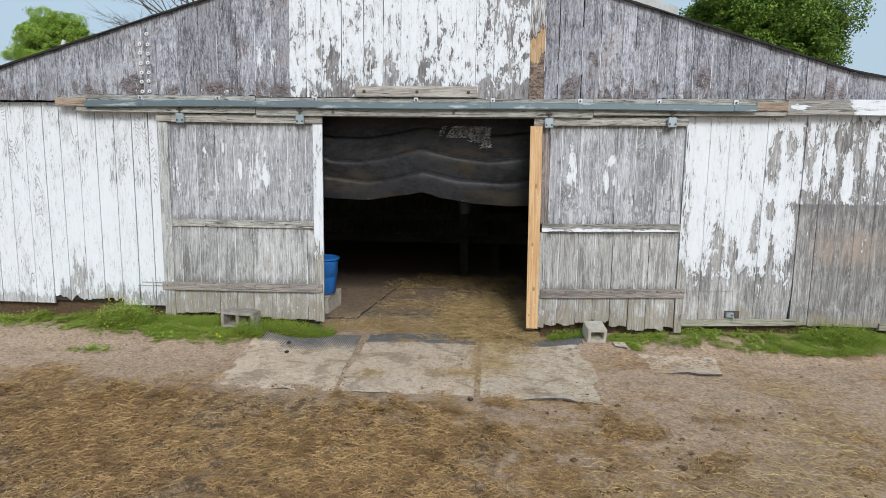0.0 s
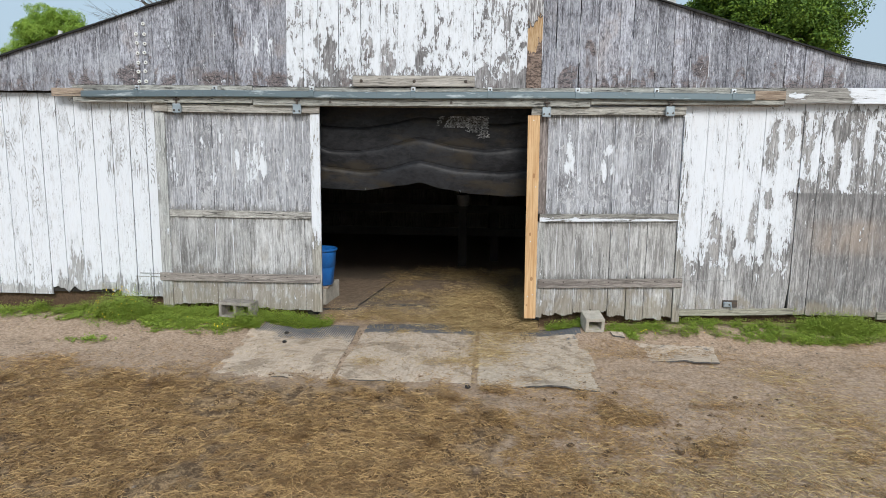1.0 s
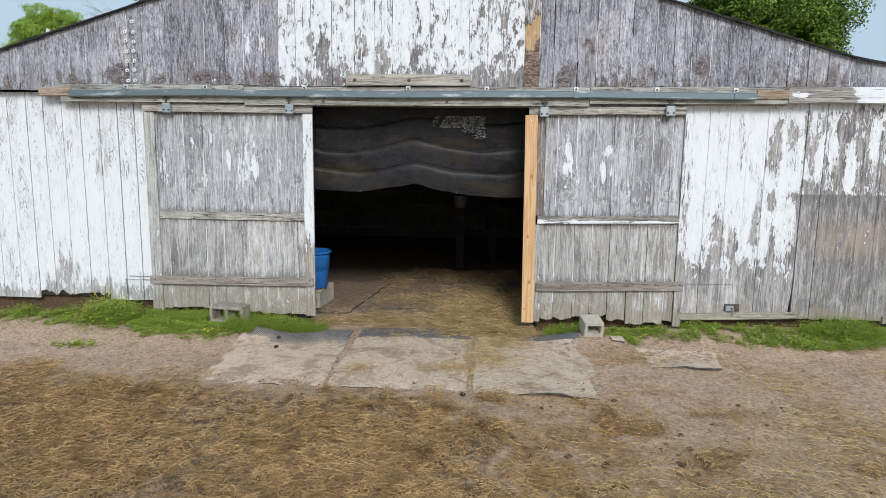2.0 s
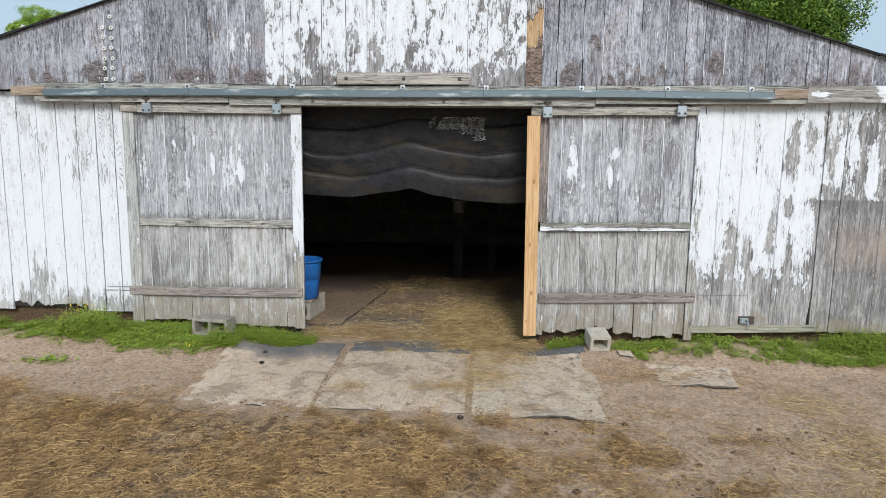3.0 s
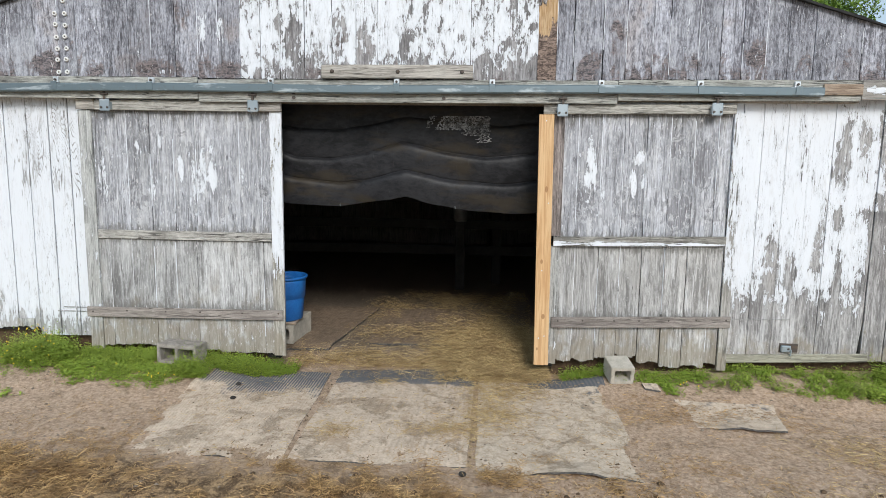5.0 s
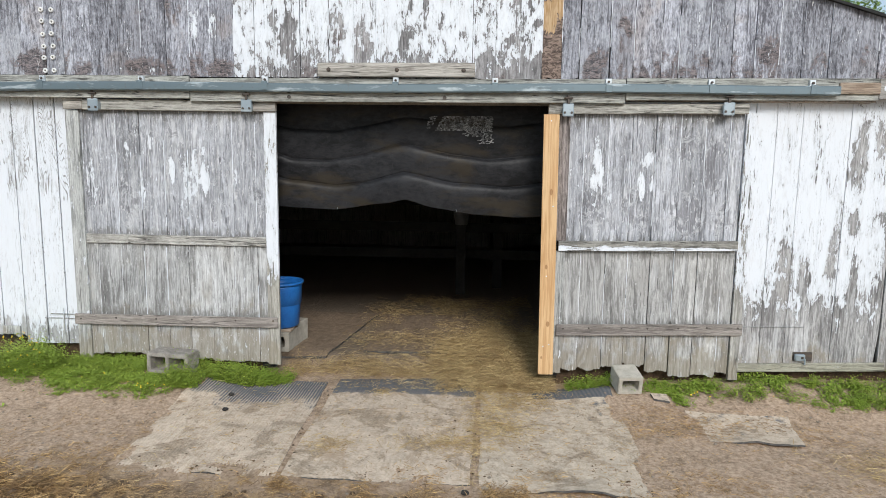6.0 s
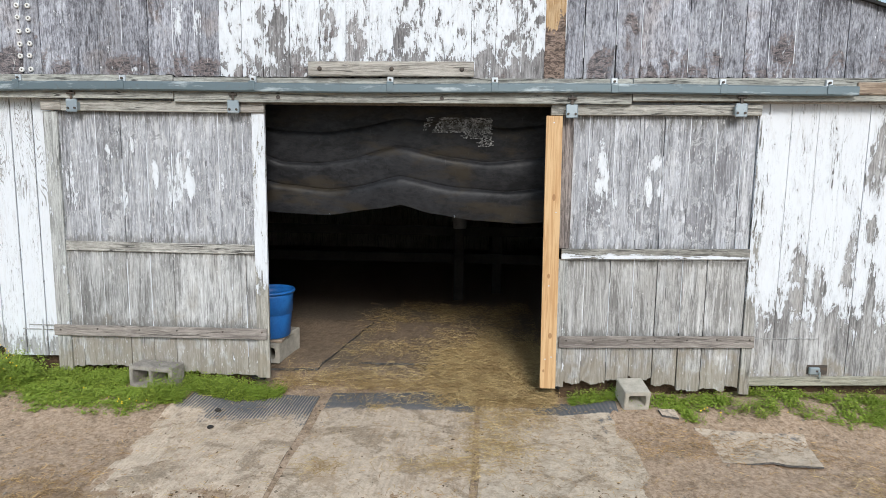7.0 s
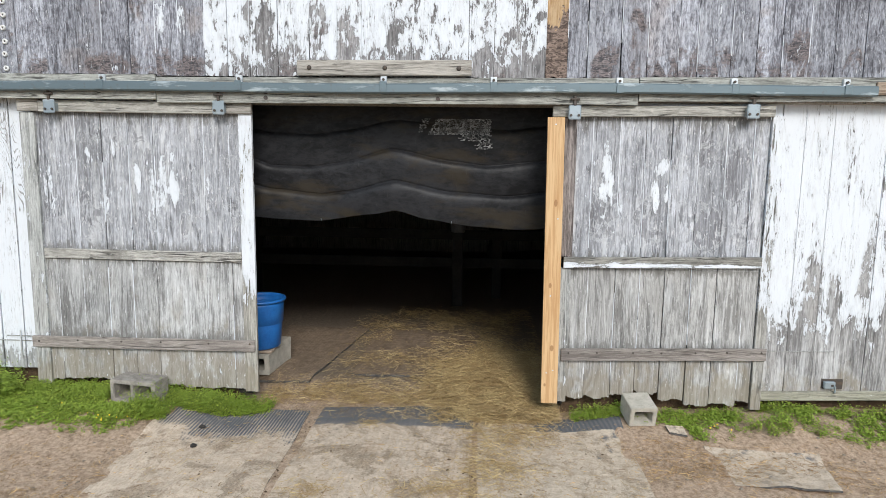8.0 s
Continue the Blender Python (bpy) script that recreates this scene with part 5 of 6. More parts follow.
def straws(name, xy, length, width, material, label, rise=0.012, tilt=0.18, base=0.003):
    """Bent ribbons, one for each place."""
    n = len(xy)
    z = np.array([ground_z(float(x), float(y)) for x, y in xy]) + base + rise * nrng.random(n) ** 2
    ang = nrng.uniform(0, math.pi * 2, n)
    ln = length[0] + (length[1] - length[0]) * nrng.random(n) ** 1.6
    wd = nrng.uniform(*width, n)
    d = np.stack([np.cos(ang), np.sin(ang)], 1)
    s = np.stack([-np.sin(ang), np.cos(ang)], 1)
    bend = nrng.normal(0, 0.16, n)
    t0 = nrng.normal(0, tilt, n)
    hump = np.abs(nrng.normal(0, 0.09, n))
    verts = np.zeros((n, 6, 3))
    for k, u in enumerate((-0.5, 0.0, 0.5)):
        mid = xy + d * (u * ln)[:, None] + s * (bend * ln * (0.25 - u * u))[:, None]
        zz = z + np.maximum(-0.002, u * ln * t0 * 0.5) + hump * ln * (0.25 - u * u) * 4
        for e, sign in enumerate((-1, 1)):
            w = wd * (0.5 if u == 0 else 0.32)
            verts[:, 2 * k + e, :2] = mid + s * (sign * w)[:, None]
            verts[:, 2 * k + e, 2] = zz + sign * 0.0008
    f = np.array([[0, 2, 3, 1], [2, 4, 5, 3]])
    faces = (f[None] + 6 * np.arange(n)[:, None, None]).reshape(-1, 4)
    return soup(name, verts.reshape(-1, 3), faces, material, label, "straw")


def scatter(n, x0, x1, y0, y1, weight):
    """n places in a rectangle, thinned by weight(x, y)."""
    out = []
    while len(out) < n:
        x, y = rng.uniform(x0, x1), rng.uniform(y0, y1)
        if rng.random() < weight(x, y):
            out.append((x, y))
    return np.array(out)


def hay_weight(x, y):
    k = 0.78 + 0.8 * noise.noise((x * 0.9, y * 1.1, 2)) + 0.9 * noise.noise((x * 2.6, y * 2.8, 5)) + 1.1 * noise.noise((x * 8, y * 8, 7))
    edge = 5.2 + 0.25 * noise.noise((x * 1.2, 0, 9)) - 0.2 * smooth01(x, 0.8, 2.4)
    base = 1 - 0.97 * smooth01(y + 0.35 * noise.noise((x * 1.9, y * 1.9, 14)), edge - 1.15, edge + (0.25 if -2.3 < x < 1.3 else 1.0))
    base *= 1 - 0.86 * smooth01(x + 0.9 * noise.noise((x * 1.1, y * 1.6, 3)), 0.2, 1.9)
    return max(0.02, min(1.0, k * base))


def spill_weight(x, y):
    """Hay trodden over the mats and into the gaps between them."""
    spots = ((0.22, 6.15, 0.22, 0.22), (-0.15, 5.85, 0.25, 0.12), (-0.95, 5.75, 0.12, 0.12), (0.35, 6.75, 0.3, 0.25), (-0.75, 6.80, 0.10, 0.06), (-0.2, 6.88, 0.08, 0.05), (0.05, 6.0, 0.03, 0.5), (0.38, 7.15, 0.30, 0.20), (0.38, 7.10, 0.28, 0.16), (0.22, 6.75, 0.14, 0.30), (-0.6, 7.28, 0.7, 0.08))
    return sum(math.exp(-((x - a) / sx) ** 2 - ((y - b) / sy) ** 2) for a, b, sx, sy in spots) + 0.015


straws("hay_litter", scatter(150000, -6.3, 5.3, 1.4, 6.7, lambda x, y: hay_weight(x, y) * (0.15 + 0.85 * smooth01(y, 1.6, 3.0))), (0.010, 0.05), (0.0018, 0.0040), M_STRAW, "trampled straw and hay spread over the dirt yard", 0.02, 0.34)
straws("hay_strands", scatter(90000, -6.0, 4.4, 2.7, 5.9, lambda x, y: max(0.0, hay_weight(x, y) - 0.10)), (0.03, 0.105), (0.0017, 0.0034), M_STRAW_STALK, "long pale hay stalks over the yard", 0.03, 0.45)
straws("hay_heaps", scatter(40000, -5.5, 3.0, 2.9, 5.2, lambda x, y: smooth01(noise.noise((x * 2.1, y * 2.7, 41)) + 0.4 * noise.noise((x * 6, y * 6, 3)), 0.18, 0.5) * (1 - 0.7 * smooth01(x, 0.2, 2))), (0.02, 0.09), (0.0018, 0.0040), M_STRAW, "matted heaps of old hay on the yard", 0.07, 0.6)
straws("hay_wisps", scatter(9500, -2.2, 1.5, 5.0, 7.4, spill_weight), (0.015, 0.085), (0.0014, 0.0029), M_STRAW_IN, "wisps of straw trodden over the mats", 0.02, 0.4, 0.012)
straws("straw_bits", scatter(17000, 0.3, 4.9, 2.9, 6.7, lambda x, y: 0.10 + 1.8 * max(0, noise.noise((x * 1.6, y * 2.0, 15)) + 0.3 * noise.noise((x * 6, y * 6, 5)))), (0.012, 0.075), (0.0013, 0.0027), M_STRAW_STALK, "single dry straws on the dirt")


def bright_tufts(x, y):
    return math.exp(-((x - 2.83) ** 2 * 9 + (y - 5.7) ** 2 * 22)) + 0.8 * math.exp(-((x - 2.8) ** 2 * 3 + (y - 4.7) ** 2 * 6)) + math.exp(-((x - 2.3) ** 2 * 4 + (y - 3.95) ** 2 * 6)) + math.exp(-((x - 1.3) ** 2 * 3 + (y - 3.6) ** 2 * 9))


straws("hay_tuft", scatter(6500, 0.5, 4.8, 3.2, 6.2, bright_tufts), (0.03, 0.12), (0.0017, 0.0034), M_STRAW_IN, "bright tufts of dry hay on the dirt", 0.02)


def inner_hay(x, y):
    pile = math.exp(-((x - 0.30) / 0.42) ** 2 - ((y - 7.55) / 0.58) ** 2)
    sill = 0.28 * math.exp(-((y - 7.32) / 0.13) ** 2) * (0.5 + noise.noise((x * 4, y * 4, 1)))
    floor = 0.09 * max(0, 0.35 + noise.noise((x * 2.3, y * 2.3, 17)) + 0.6 * noise.noise((x * 7, y * 7, 2))) * smooth01(x, -1.5, -0.7)
    return 1.3 * pile + sill + floor


straws("barn_straw", scatter(60000, -1.75, 0.75, 6.9, 10.2, inner_hay), (0.03, 0.12), (0.0016, 0.0032), M_STRAW_IN, "loose yellow straw bedding on the barn floor", 0.09, 0.6)


def clods(name, n, y1, weight, small, large, material, label):
    pts = scatter(n, -5.5, 5, 2.9, y1, weight)
    ico = [(0, 0, 1), (0.9, 0, 0.25), (0.28, 0.85, 0.25), (-0.72, 0.53, 0.25), (-0.72, -0.53, 0.25), (0.28, -0.85, 0.25), (0, 0, -0.4)]
    tri = [(0, i, i % 5 + 1) for i in range(1, 6)] + [(6, i % 5 + 1, i) for i in range(1, 6)]
    vs, fs = [], []
    for x, y in pts:
        s = small + large * rng.random() ** 3
        z = ground_z(x, y)
        o = len(vs)
        vs += [(x + s * a * rng.uniform(0.7, 1.3), y + s * b * rng.uniform(0.7, 1.3), z + s * c * 0.8) for a, b, c in ico]
        fs += [(a + o, b + o, c + o) for a, b, c in tri]
    soup(name, np.array(vs), np.array(fs), material, label, "dirt")


clods("clods", 2600, 6.9, lambda x, y: 0.35 + 0.6 * noise.noise((x * 1.5, y * 1.5, 30)), 0.004, 0.014, M_STONE, "small dry dirt clods and stones")
clods("mat_crumbs", 420, 6.8, lambda x, y: 1.0 if -2.3 < x < 1.15 and 5.3 < y < 6.75 else 0.0, 0.007, 0.010, M_CLOD_AND_GAP_SHADE, "small dark crumbs of dirt trodden over the mats")
clods("dark_clods", 1500, 5.2, lambda x, y: hay_weight(x, y) * smooth01(noise.noise((x * 3.7, y * 3.7, 51)), 0.05, 0.4), 0.008, 0.026, M_CLOD_AND_GAP_SHADE, "dark damp clods trodden into the hay")
for x, y in ((-1.93, 6.29), (0.0, 5.14), (-2.0, 6.6)):
    b = bmesh.new()
    bmesh.ops.create_icosphere(b, subdivisions=2, radius=0.021)
    for v in b.verts:
        v.co = Vector((v.co.x * 1.2, v.co.y, v.co.z * 0.7)) * (1 + 0.4 * noise.noise(v.co * 40 + Vector((x, y, 0)))) + Vector((x, y, ground_z(x, y) + 0.022))
    thing("dirt_lump", b, M_DARK, "dark dry lump lying on a mat", "dirt", "dark lumps")


# ---- weeds along the wall ----
def weed_field(name, n, x0, x1, y0, y1, weight, height, size, label):
    """Small leaves in sprigs: each sprig leans one way and carries leaves up its height."""
    pts = scatter(n // 7, x0, x1, y0, y1, weight)
    vs = []
    for x, y in pts:
        top = height(x, y) * rng.uniform(0.35, 1.25)
        lx, ly = rng.gauss(0, 0.35), rng.gauss(-0.12, 0.35)
        base = ground_z(x, y)
        for _ in range(7):
            u = rng.random() ** 0.7
            s = rng.uniform(*size) * (1.15 - 0.35 * u)
            a, t = rng.uniform(0, 6.283), rng.uniform(-0.3, 0.85)
            d = Vector((math.cos(a) * math.cos(t), math.sin(a) * math.cos(t), math.sin(t)))
            w = Vector((-math.sin(a), math.cos(a), rng.uniform(-0.3, 0.3))) * (s * 0.36)
            o = Vector((x + lx * top * u + rng.gauss(0, 0.006), y + ly * top * u + rng.gauss(0, 0.006), base + top * u + 0.002))
            vs += [o, o + d * s * 0.5 + w, o + d * s, o + d * s * 0.5 - w]
    v = np.array([p[:] for p in vs])
    soup(name, v, np.arange(len(v)).reshape(-1, 4), M_WEED, label, "weeds")


LEFT_EDGE = [(-8, 6.9), (-5.6, 6.86), (-4.9, 6.80), (-4.05, 6.62), (-3.3, 6.50), (-2.7, 6.42), (-2.45, 6.62), (-2.3, 6.90), (-1.9, 6.93), (-1.62, 7.02), (0, 7.1)]


def left_weight(x, y):
    if -2.87 < x < -2.42 and 6.75 < y < 7.02:
        return 0.0
    e = spline(LEFT_EDGE, x) + 0.10 * noise.noise((x * 4, 0, 2)) + 0.05 * noise.noise((x * 17, 0, 7))
    return smooth01(y + 0.10 * noise.noise((x * 9, y * 9, 21)), e - 0.14, e + 0.26) * (0.34 + 1.0 * noise.noise((x * 5, y * 5, 1)) + 0.6 * noise.noise((x * 13, y * 13, 8)) + (0.4 if x > -3.6 else 0.0))


def left_height(x, y):
    mound = 0.05 * math.exp(-((x + 3.98) / 0.26) ** 2) + 0.05 * math.exp(-((x + 2.02) / 0.36) ** 2) + 0.12 * math.exp(-((x + 2.48) / 0.16) ** 2 - ((y - 6.69) / 0.10) ** 2)
    if -2.88 < x < -2.60 and y < 6.8:
        return 0.03
    return 0.020 + 0.05 * smooth01(y, 6.72, 6.95) + mound + 0.10 * max(0, noise.noise((x * 5, y * 5, 6)) + 0.15 * noise.noise((x * 14, y * 14, 2)))


def right_weight(x, y):
    near = 6.66 + 0.08 * noise.noise((x * 3, 0, 4)) + (0.12 if x < 1.7 else 0) - 0.10 * smooth01(x, 2.3, 3.3) + 0.2 * smooth01(x, 3.8, 5.0)
    k = smooth01(y, near, near + 0.12) * (0.34 + 1.2 * noise.noise((x * 3.3, y * 4, 12)) + 0.7 * noise.noise((x * 9, y * 9, 15)) + 0.30 * smooth01(x, 3.1, 3.6) * (1 - smooth01(x, 4.0, 4.6)))
    if x < 1.34:
        k = 0.9 if (0.85 < x < 1.28 and 6.95 < y < 7.09) else 0.0
    return k


def right_height(x, y):
    return 0.020 + 0.03 * smooth01(y, 6.85, 7.0) + 0.10 * max(0, noise.noise((x * 3.4, y * 3, 21)) + 0.2) + 0.10 * smooth01(x, 3.2, 3.7) * (1 - 0.7 * smooth01(x, 4.0, 4.5)) * smooth01(y, 6.75, 7.0) * (0.5 + 0.9 * abs(noise.noise((x * 4, y * 4, 33))))


weed_field("weeds_left", 105000, -7.5, -1.6, 6.35, 7.09, left_weight, left_height, (0.008, 0.023), "low green weeds along the foot of the wall")
weed_field("weeds_right", 62000, 0.8, 6.5, 6.5, 7.08, right_weight, right_height, (0.008, 0.022), "patchy green weeds along the foot of the wall")


def bush(n, cx, cy, rx, ry, top, label):
    """A dense low dome of the same weeds."""
    far = lambda x, y: ((x - cx) / rx) ** 2 + ((y - cy) / ry) ** 2
    weed_field("weed_bush", n, cx - rx, cx + rx, cy - ry, min(cy + ry, 7.05), lambda x, y: 1.0 if far(x, y) < 1 + 0.5 * noise.noise((x * 9, y * 9, 4)) else 0.0, lambda x, y: 0.03 + top * math.sqrt(max(0.0, 1 - far(x, y))) * (0.8 + 0.5 * noise.noise((x * 11, y * 11, 2))), (0.009, 0.024), label)


bush(18000, -3.97, 6.86, 0.34, 0.20, 0.28, "dense bushy weeds with yellow blossoms against the wall")
bush(13000, -2.06, 6.97, 0.42, 0.12, 0.125, "dense green weeds under the door's foot")
bush(5000, -2.47, 6.68, 0.14, 0.09, 0.12, "dense green weeds over the concrete block's corner")
bush(13000, 4.02, 6.94, 0.46, 0.16, 0.15, "dense dark-green weeds at the wall's foot")
weed_field("weed_tuft", 500, -4.3, -3.6, 6.0, 6.35, lambda x, y: math.exp(-((x + 3.95) / 0.15) ** 2 - ((y - 6.18) / 0.06) ** 2), lambda x, y: 0.03, (0.012, 0.03), "small green weed tuft in the dirt")


def blossoms():
    spots = [(-3.98 + rng.gauss(0, 0.16), 6.72 + rng.gauss(0, 0.06)) for _ in range(40)]
    spots += [(-2.68 + rng.gauss(0, 0.1), 6.50 + rng.gauss(0, 0.03)) for _ in range(8)]
    spots += [(1.86, 6.72), (1.89, 6.74), (1.83, 6.71), (1.98, 6.70), (2.5, 6.72), (-3.3, 6.6), (-3.1, 6.6)]
    vs, fs = [], []
    for x, y in spots:
        r = rng.uniform(0.0045, 0.008)
        o = len(vs)
        z = ground_z(x, y) + 0.02 + (left_height(x, y) if x < 0 else right_height(x, y)) + 0.24 * math.sqrt(max(0.0, 1 - ((x + 3.97) / 0.34) ** 2 - ((y - 6.86) / 0.20) ** 2))
        vs += [(x, y - 0.4 * r, z)] + [(x + r * math.cos(k * 1.047), y, z + r * math.sin(k * 1.047)) for k in range(6)]
        fs += [(o, o + 1 + k, o + 1 + (k + 1) % 6) for k in range(6)]
    soup("weed_blossoms", np.array(vs), np.array(fs), M_YELLOW, "tiny yellow blossoms among the weeds", "flowers")


blossoms()


# ---- trees beyond the barn ----
def tree(name, x, y, height, crown_z, radius, squash, material, leaves, leaf, label, lobes=26, seed=1):
    r = random.Random(seed)
    t = stand(name, x, y, 0, label, "tree", "trees behind the barn")
    bm = bmesh.new()
    rod(bm, (x, y, -0.2), (x + 0.2, y, crown_z * 0.55), radius * 0.075, radius * 0.05, 10)
    blobs = []
    for i in range(lobes):
        d = Vector((r.gauss(0, 1), r.gauss(0, 1), r.gauss(0.1, 1))).normalized()
        k = r.uniform(0.45, 0.86)
        c = Vector((x, y, crown_z)) + Vector((d.x * radius, d.y * radius, d.z * radius * squash)) * k
        blobs.append((c, radius * r.uniform(0.20, 0.36)))
        s = Vector((x + 0.2, y, crown_z * r.uniform(0.40, 0.6)))
        m = s.lerp(c, 0.5) + Vector((r.gauss(0, 0.3), r.gauss(0, 0.3), r.uniform(0, 0.6)))
        rod(bm, s, m, radius * 0.022, radius * 0.014, 5)
        rod(bm, m, c, radius * 0.014, radius * 0.004, 5)
    part("trunk", bm, M_BARK, t)
    q = np.random.default_rng(seed)
    which = q.integers(0, len(blobs), leaves)
    cen = np.array([b[0][:] for b in blobs])[which]
    rad = np.array([b[1] for b in blobs])[which]
    tufts = 14
    tuft = q.integers(0, tufts, leaves)
    lean = np.random.default_rng(seed + 50).normal(size=(len(blobs), tufts, 3))
    lean /= np.linalg.norm(lean, axis=2)[:, :, None]
    size = np.random.default_rng(seed + 60).uniform(0.22, 0.46, (len(blobs), tufts))
    cen = cen + lean[which, tuft] * (rad * 0.72)[:, None] * np.array([1, 1, 0.8])
    d = q.normal(size=(leaves, 3)) + np.array([0, 0, 0.35])
    d /= np.linalg.norm(d, axis=1)[:, None]
    p = cen + d * (rad * size[which, tuft] * np.clip(q.normal(0.85, 0.22, leaves), 0.1, 1.3))[:, None] * np.array([1, 1, 0.75])
    face = d * 0.9 + q.normal(size=(leaves, 3)) * 0.5 + np.array([0, 0, 0.25])
    ax = np.cross(face, q.normal(size=(leaves, 3)))
    ax /= np.linalg.norm(ax, axis=1)[:, None]
    bx = np.cross(face, ax)
    bx /= np.linalg.norm(bx, axis=1)[:, None]
    s = (leaf * q.uniform(0.6, 1.3, leaves))[:, None]
    v = np.stack([p - ax * s, p + bx * s * 0.55, p + ax * s, p - bx * s * 0.55], 1)
    me = bpy.data.meshes.new("crown")
    me.from_pydata(v.reshape(-1, 3).tolist(), [], np.arange(4 * leaves).reshape(-1, 4).tolist())
    me.materials.append(material)
    part("crown", me, material, t)


tree("tree", -32.45, 48.0, 14, 9.5, 3.4, 0.95, M_LEAF_A, 200000, 0.05, "leafy light-green spring tree behind the barn", 75, 3)
tree("tree", -39.3, 64.0, 9, 12.6, 1.7, 0.8, M_LEAF_B, 12000, 0.10, "small green tree behind the barn", 16, 8)
tree("tree", 23.7, 60.0, 26, 12.3, 8.5, 0.66, M_LEAF_B, 260000, 0.12, "large dark-green broad tree behind the barn", 100, 5)


def bare_tree(x, y, seed):
    r = random.Random(seed)
    t = stand("bare_tree", x, y, 0, "leafless thin-twigged tree behind the barn", "tree", "trees behind the barn")
    bm = bmesh.new()

    def grow(p, d, ln, rad, depth):
        q = p + d * ln
        rod(bm, p, q, rad, rad * 0.72, 5)
        if depth == 0:
            return
        for _ in range(3 if depth > 1 else 4):
            nd = (d + Vector((r.gauss(0, 0.42), r.gauss(0, 0.42), r.gauss(0.02, 0.28)))).normalized()
            grow(p + d * ln * r.uniform(0.55, 1.0), nd, ln * r.uniform(0.6, 0.8), rad * 0.5, depth - 1)

    grow(Vector((x, y, 0)), Vector((0.0, 0, 1)), 10.4, 0.2, 0)
    for k in range(7):
        a = -1.35 + 0.17 * k
        grow(Vector((x, y, 8.2 + 0.35 * k)), Vector((math.sin(a) * 1.2, r.gauss(0, 0.2), math.cos(a))).normalized(), 3.6, 0.085, 4)
    part("branchwork", bm, M_BARK, t)


bare_tree(-18.6, 44.0, 4)

# ---- boards of the walls, last ----
GABLE_X = [LEFT, -8.0, -7.75, -7.5, -7.22, -6.95, -6.7, -6.45, -6.2, -5.95, -5.7, -5.45, -5.17, -4.9, -4.66, -4.4, -4.15, -3.9, -3.68, -3.52, -3.28, -3.04, -2.84, -2.62, -2.42, -2.24, -2.04, -1.86, -1.69, -1.47, -1.23, -1.02, -0.83, -0.65, -0.44, -0.24, -0.03, 0.16, 0.36, 0.54, 0.70, 0.84, 1.09, 1.28, 1.50, 1.64, 1.88, 2.06, 2.24, 2.43, 2.61, 2.82, 3.0, 3.2, 3.4, 3.6, 3.82, 4.02, 4.25, 4.5, 4.75, 5.0, 5.3, 5.6, 5.9, 6.2, 6.5, RIGHT]
for a, b in zip(GABLE_X, GABLE_X[1:]):
    mid = 0.5 * (a + b)
    mat = M_GABLE_WHITE if -2.05 < mid < 0.54 else M_GABLE_BARE if 0.54 < mid < 0.70 else M_GABLE
    low = 2.605 if mid < -4.45 else 2.676 if mid < -2.42 or mid > 1.2 else 2.666
    part("board", board(a, b, low, 3.0, Y_GABLE + rng.uniform(-0.004, 0.004), 0.022, 0.020 if mid > 0.5 else 0.008, top=lambda x: roof_z(x) - 0.001, steps=18, gap=0.008 if b == 1.09 else rng.choice((0.001, 0.002, 0.004))), mat, gable)
    if rng.random() < 0.55 and -5 < a < 4:
        lo = 2.70 + 0.3 * rng.random()
        paint_line(gable, a, Y_GABLE - 0.0035, lo, min(roof_z(a) - 0.06, lo + rng.uniform(0.15, 0.7)))
WALL_L_X = seams(LEFT, -5.58, 0.20) + [-5.369, -5.157, -4.939, -4.742, -4.532, -4.323, -4.107, -3.899, -3.706, -3.5, -3.3, -3.1, -2.9, -2.7, -2.5, -2.3, -2.1, -1.9]
for a, b in zip(WALL_L_X, WALL_L_X[1:]):
    mid = 0.5 * (a + b)
    foot, rag = (0.27, 0.004) if mid < -4.94 or mid > -4.1 else (0.33, 0.07)
    part("board", board(a, b, foot, 2.592, Y_WALL + rng.uniform(-0.003, 0.003), 0.022, rag, steps=8, gap=rng.choice((0.0035, 0.0045, 0.006))), M_WALL_L, wall_l)
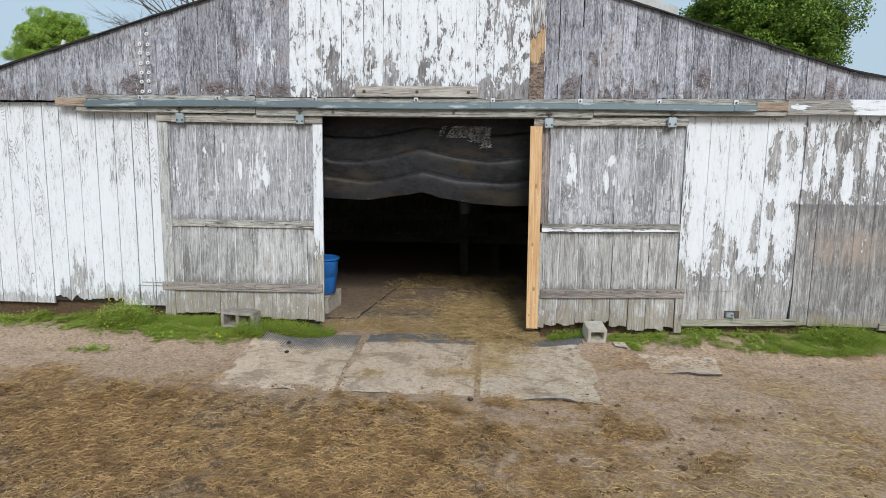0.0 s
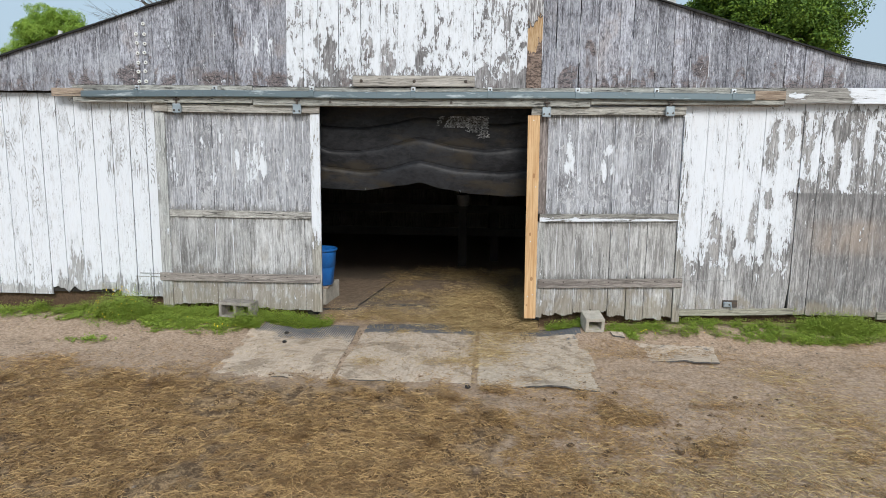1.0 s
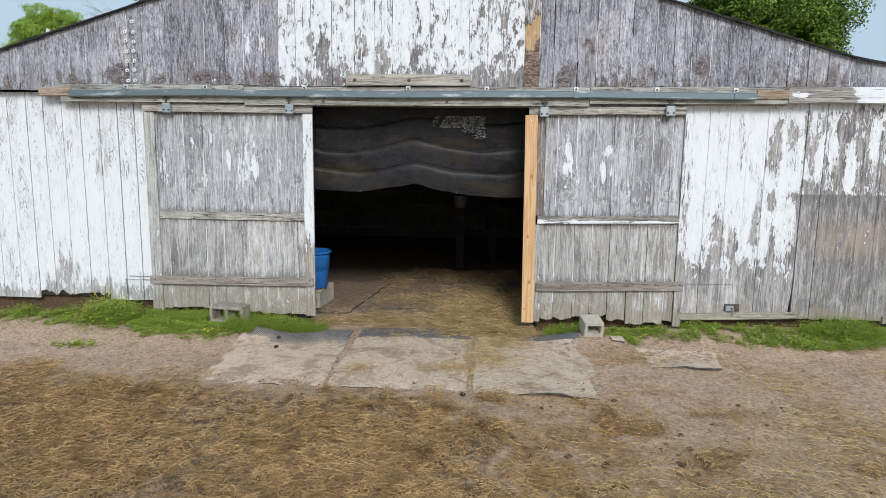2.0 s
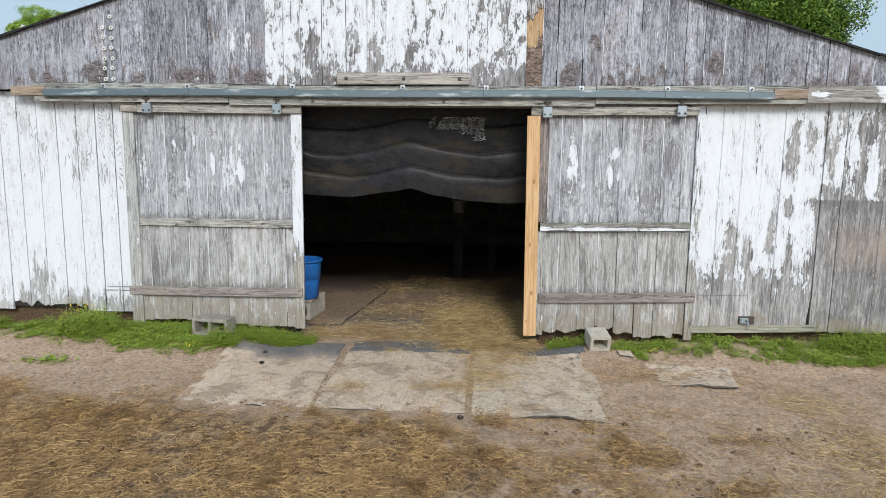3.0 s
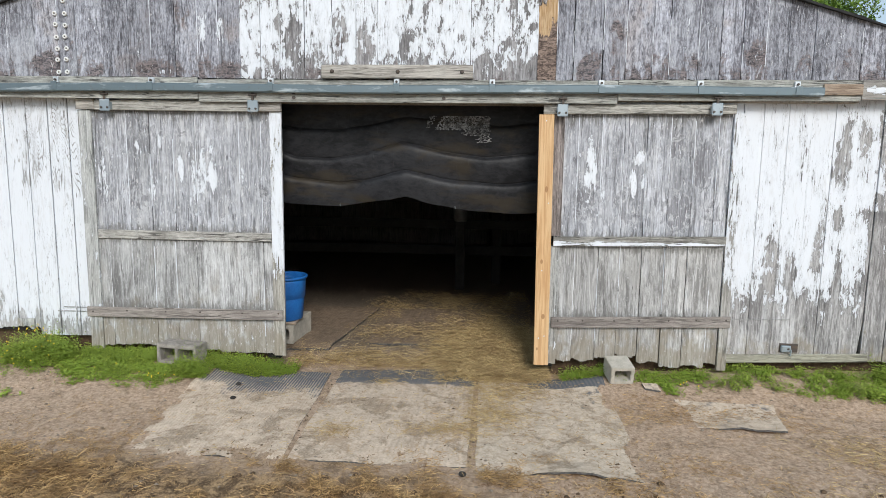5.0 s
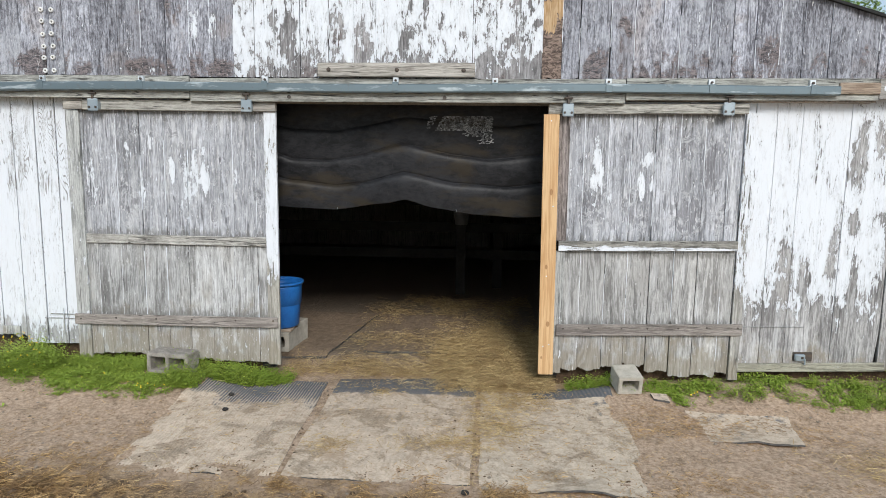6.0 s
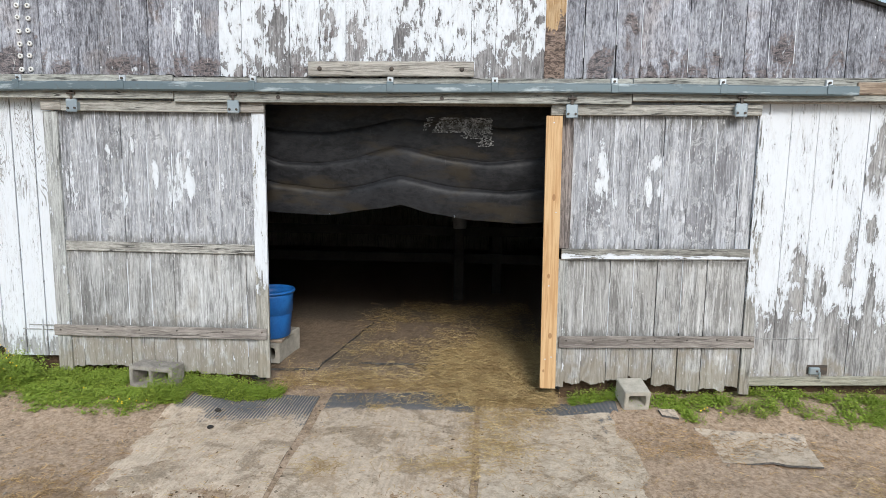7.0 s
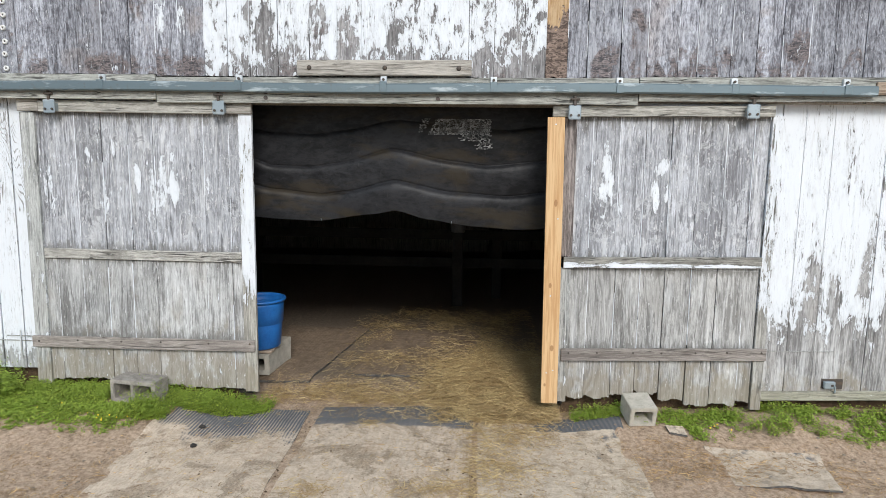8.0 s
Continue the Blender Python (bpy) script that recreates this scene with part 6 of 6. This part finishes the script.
WALL_R_X = [0.78, 0.98, 1.18, 1.38, 1.58, 1.78, 1.98, 2.18, 2.33, 2.504, 2.712, 2.908, 3.10, 3.296, 3.495, 3.69, 3.89, 4.09, 4.28, 4.48] + seams(4.68, RIGHT, 0.19)
for a, b in zip(WALL_R_X, WALL_R_X[1:]):
    mid = 0.5 * (a + b)
    out = 0.012 if 3.495 <= mid < 4.4 else 0.0
    part("board", board(a, b, 0.25 - 0.3 * out, 2.62, Y_WALL - out + rng.uniform(-0.003, 0.003), 0.022 + out, 0.012, steps=6, gap=0.005 if a == 3.495 else rng.choice((0.001, 0.0015, 0.003)), nip=0.032 if b == 3.495 else 0.0) , M_WALL_R, wall_r)

# white knobs on the gable
for col, x in ((0, -3.688), (1, -3.608)):
    for k in range(7 - (col == 0)):
        z = 2.715 + 0.1 * k
        ob = part("knob", lathe([(0.007, -0.006), (0.008, -0.012), (0.016, -0.014), (0.021, -0.010), (0.021, 0.0)], 0, 0, 0, 14), M_KNOB, gable, "white porcelain knob", True)
        part("screw", rod(bmesh.new(), (0, 0, -0.008), (0, 0, 0.0), 0.008, 0.008, 8), M_RUST, ob).matrix_parent_inverse = Matrix()
        ob.matrix_basis = pose(x + rng.uniform(-0.006, 0.006), Y_GABLE - 0.006, z + rng.uniform(-0.006, 0.006), -90, 0, 0)

part("patch_board", board(-4.325, -4.16, 0.345, 0.425, Y_WALL - 0.020, 0.016, 0.008, gap=0.0), M_STILE, wall_l, "short grey board nailed over the rotten foot")

# wires stapled over the foot of the wall beside the doors
for x0, x1, z in ((-3.86, -3.61, 0.545), (-3.92, -3.60, 0.505)):
    part("wire_strap", boxed(x0, x1, Y_WALL - 0.010, Y_WALL - 0.005, z, z + 0.008), M_STILE, wall_l)
part("wire_strap", boxed(-3.742, -3.730, Y_WALL - 0.014, Y_WALL - 0.0105, 0.36, 0.60), M_STILE, wall_l)
part("wire_strap", boxed(2.335, 2.86, Y_WALL - 0.010, Y_WALL - 0.005, 0.600, 0.604, 0.0, 0.012), M_STILE, wall_r)
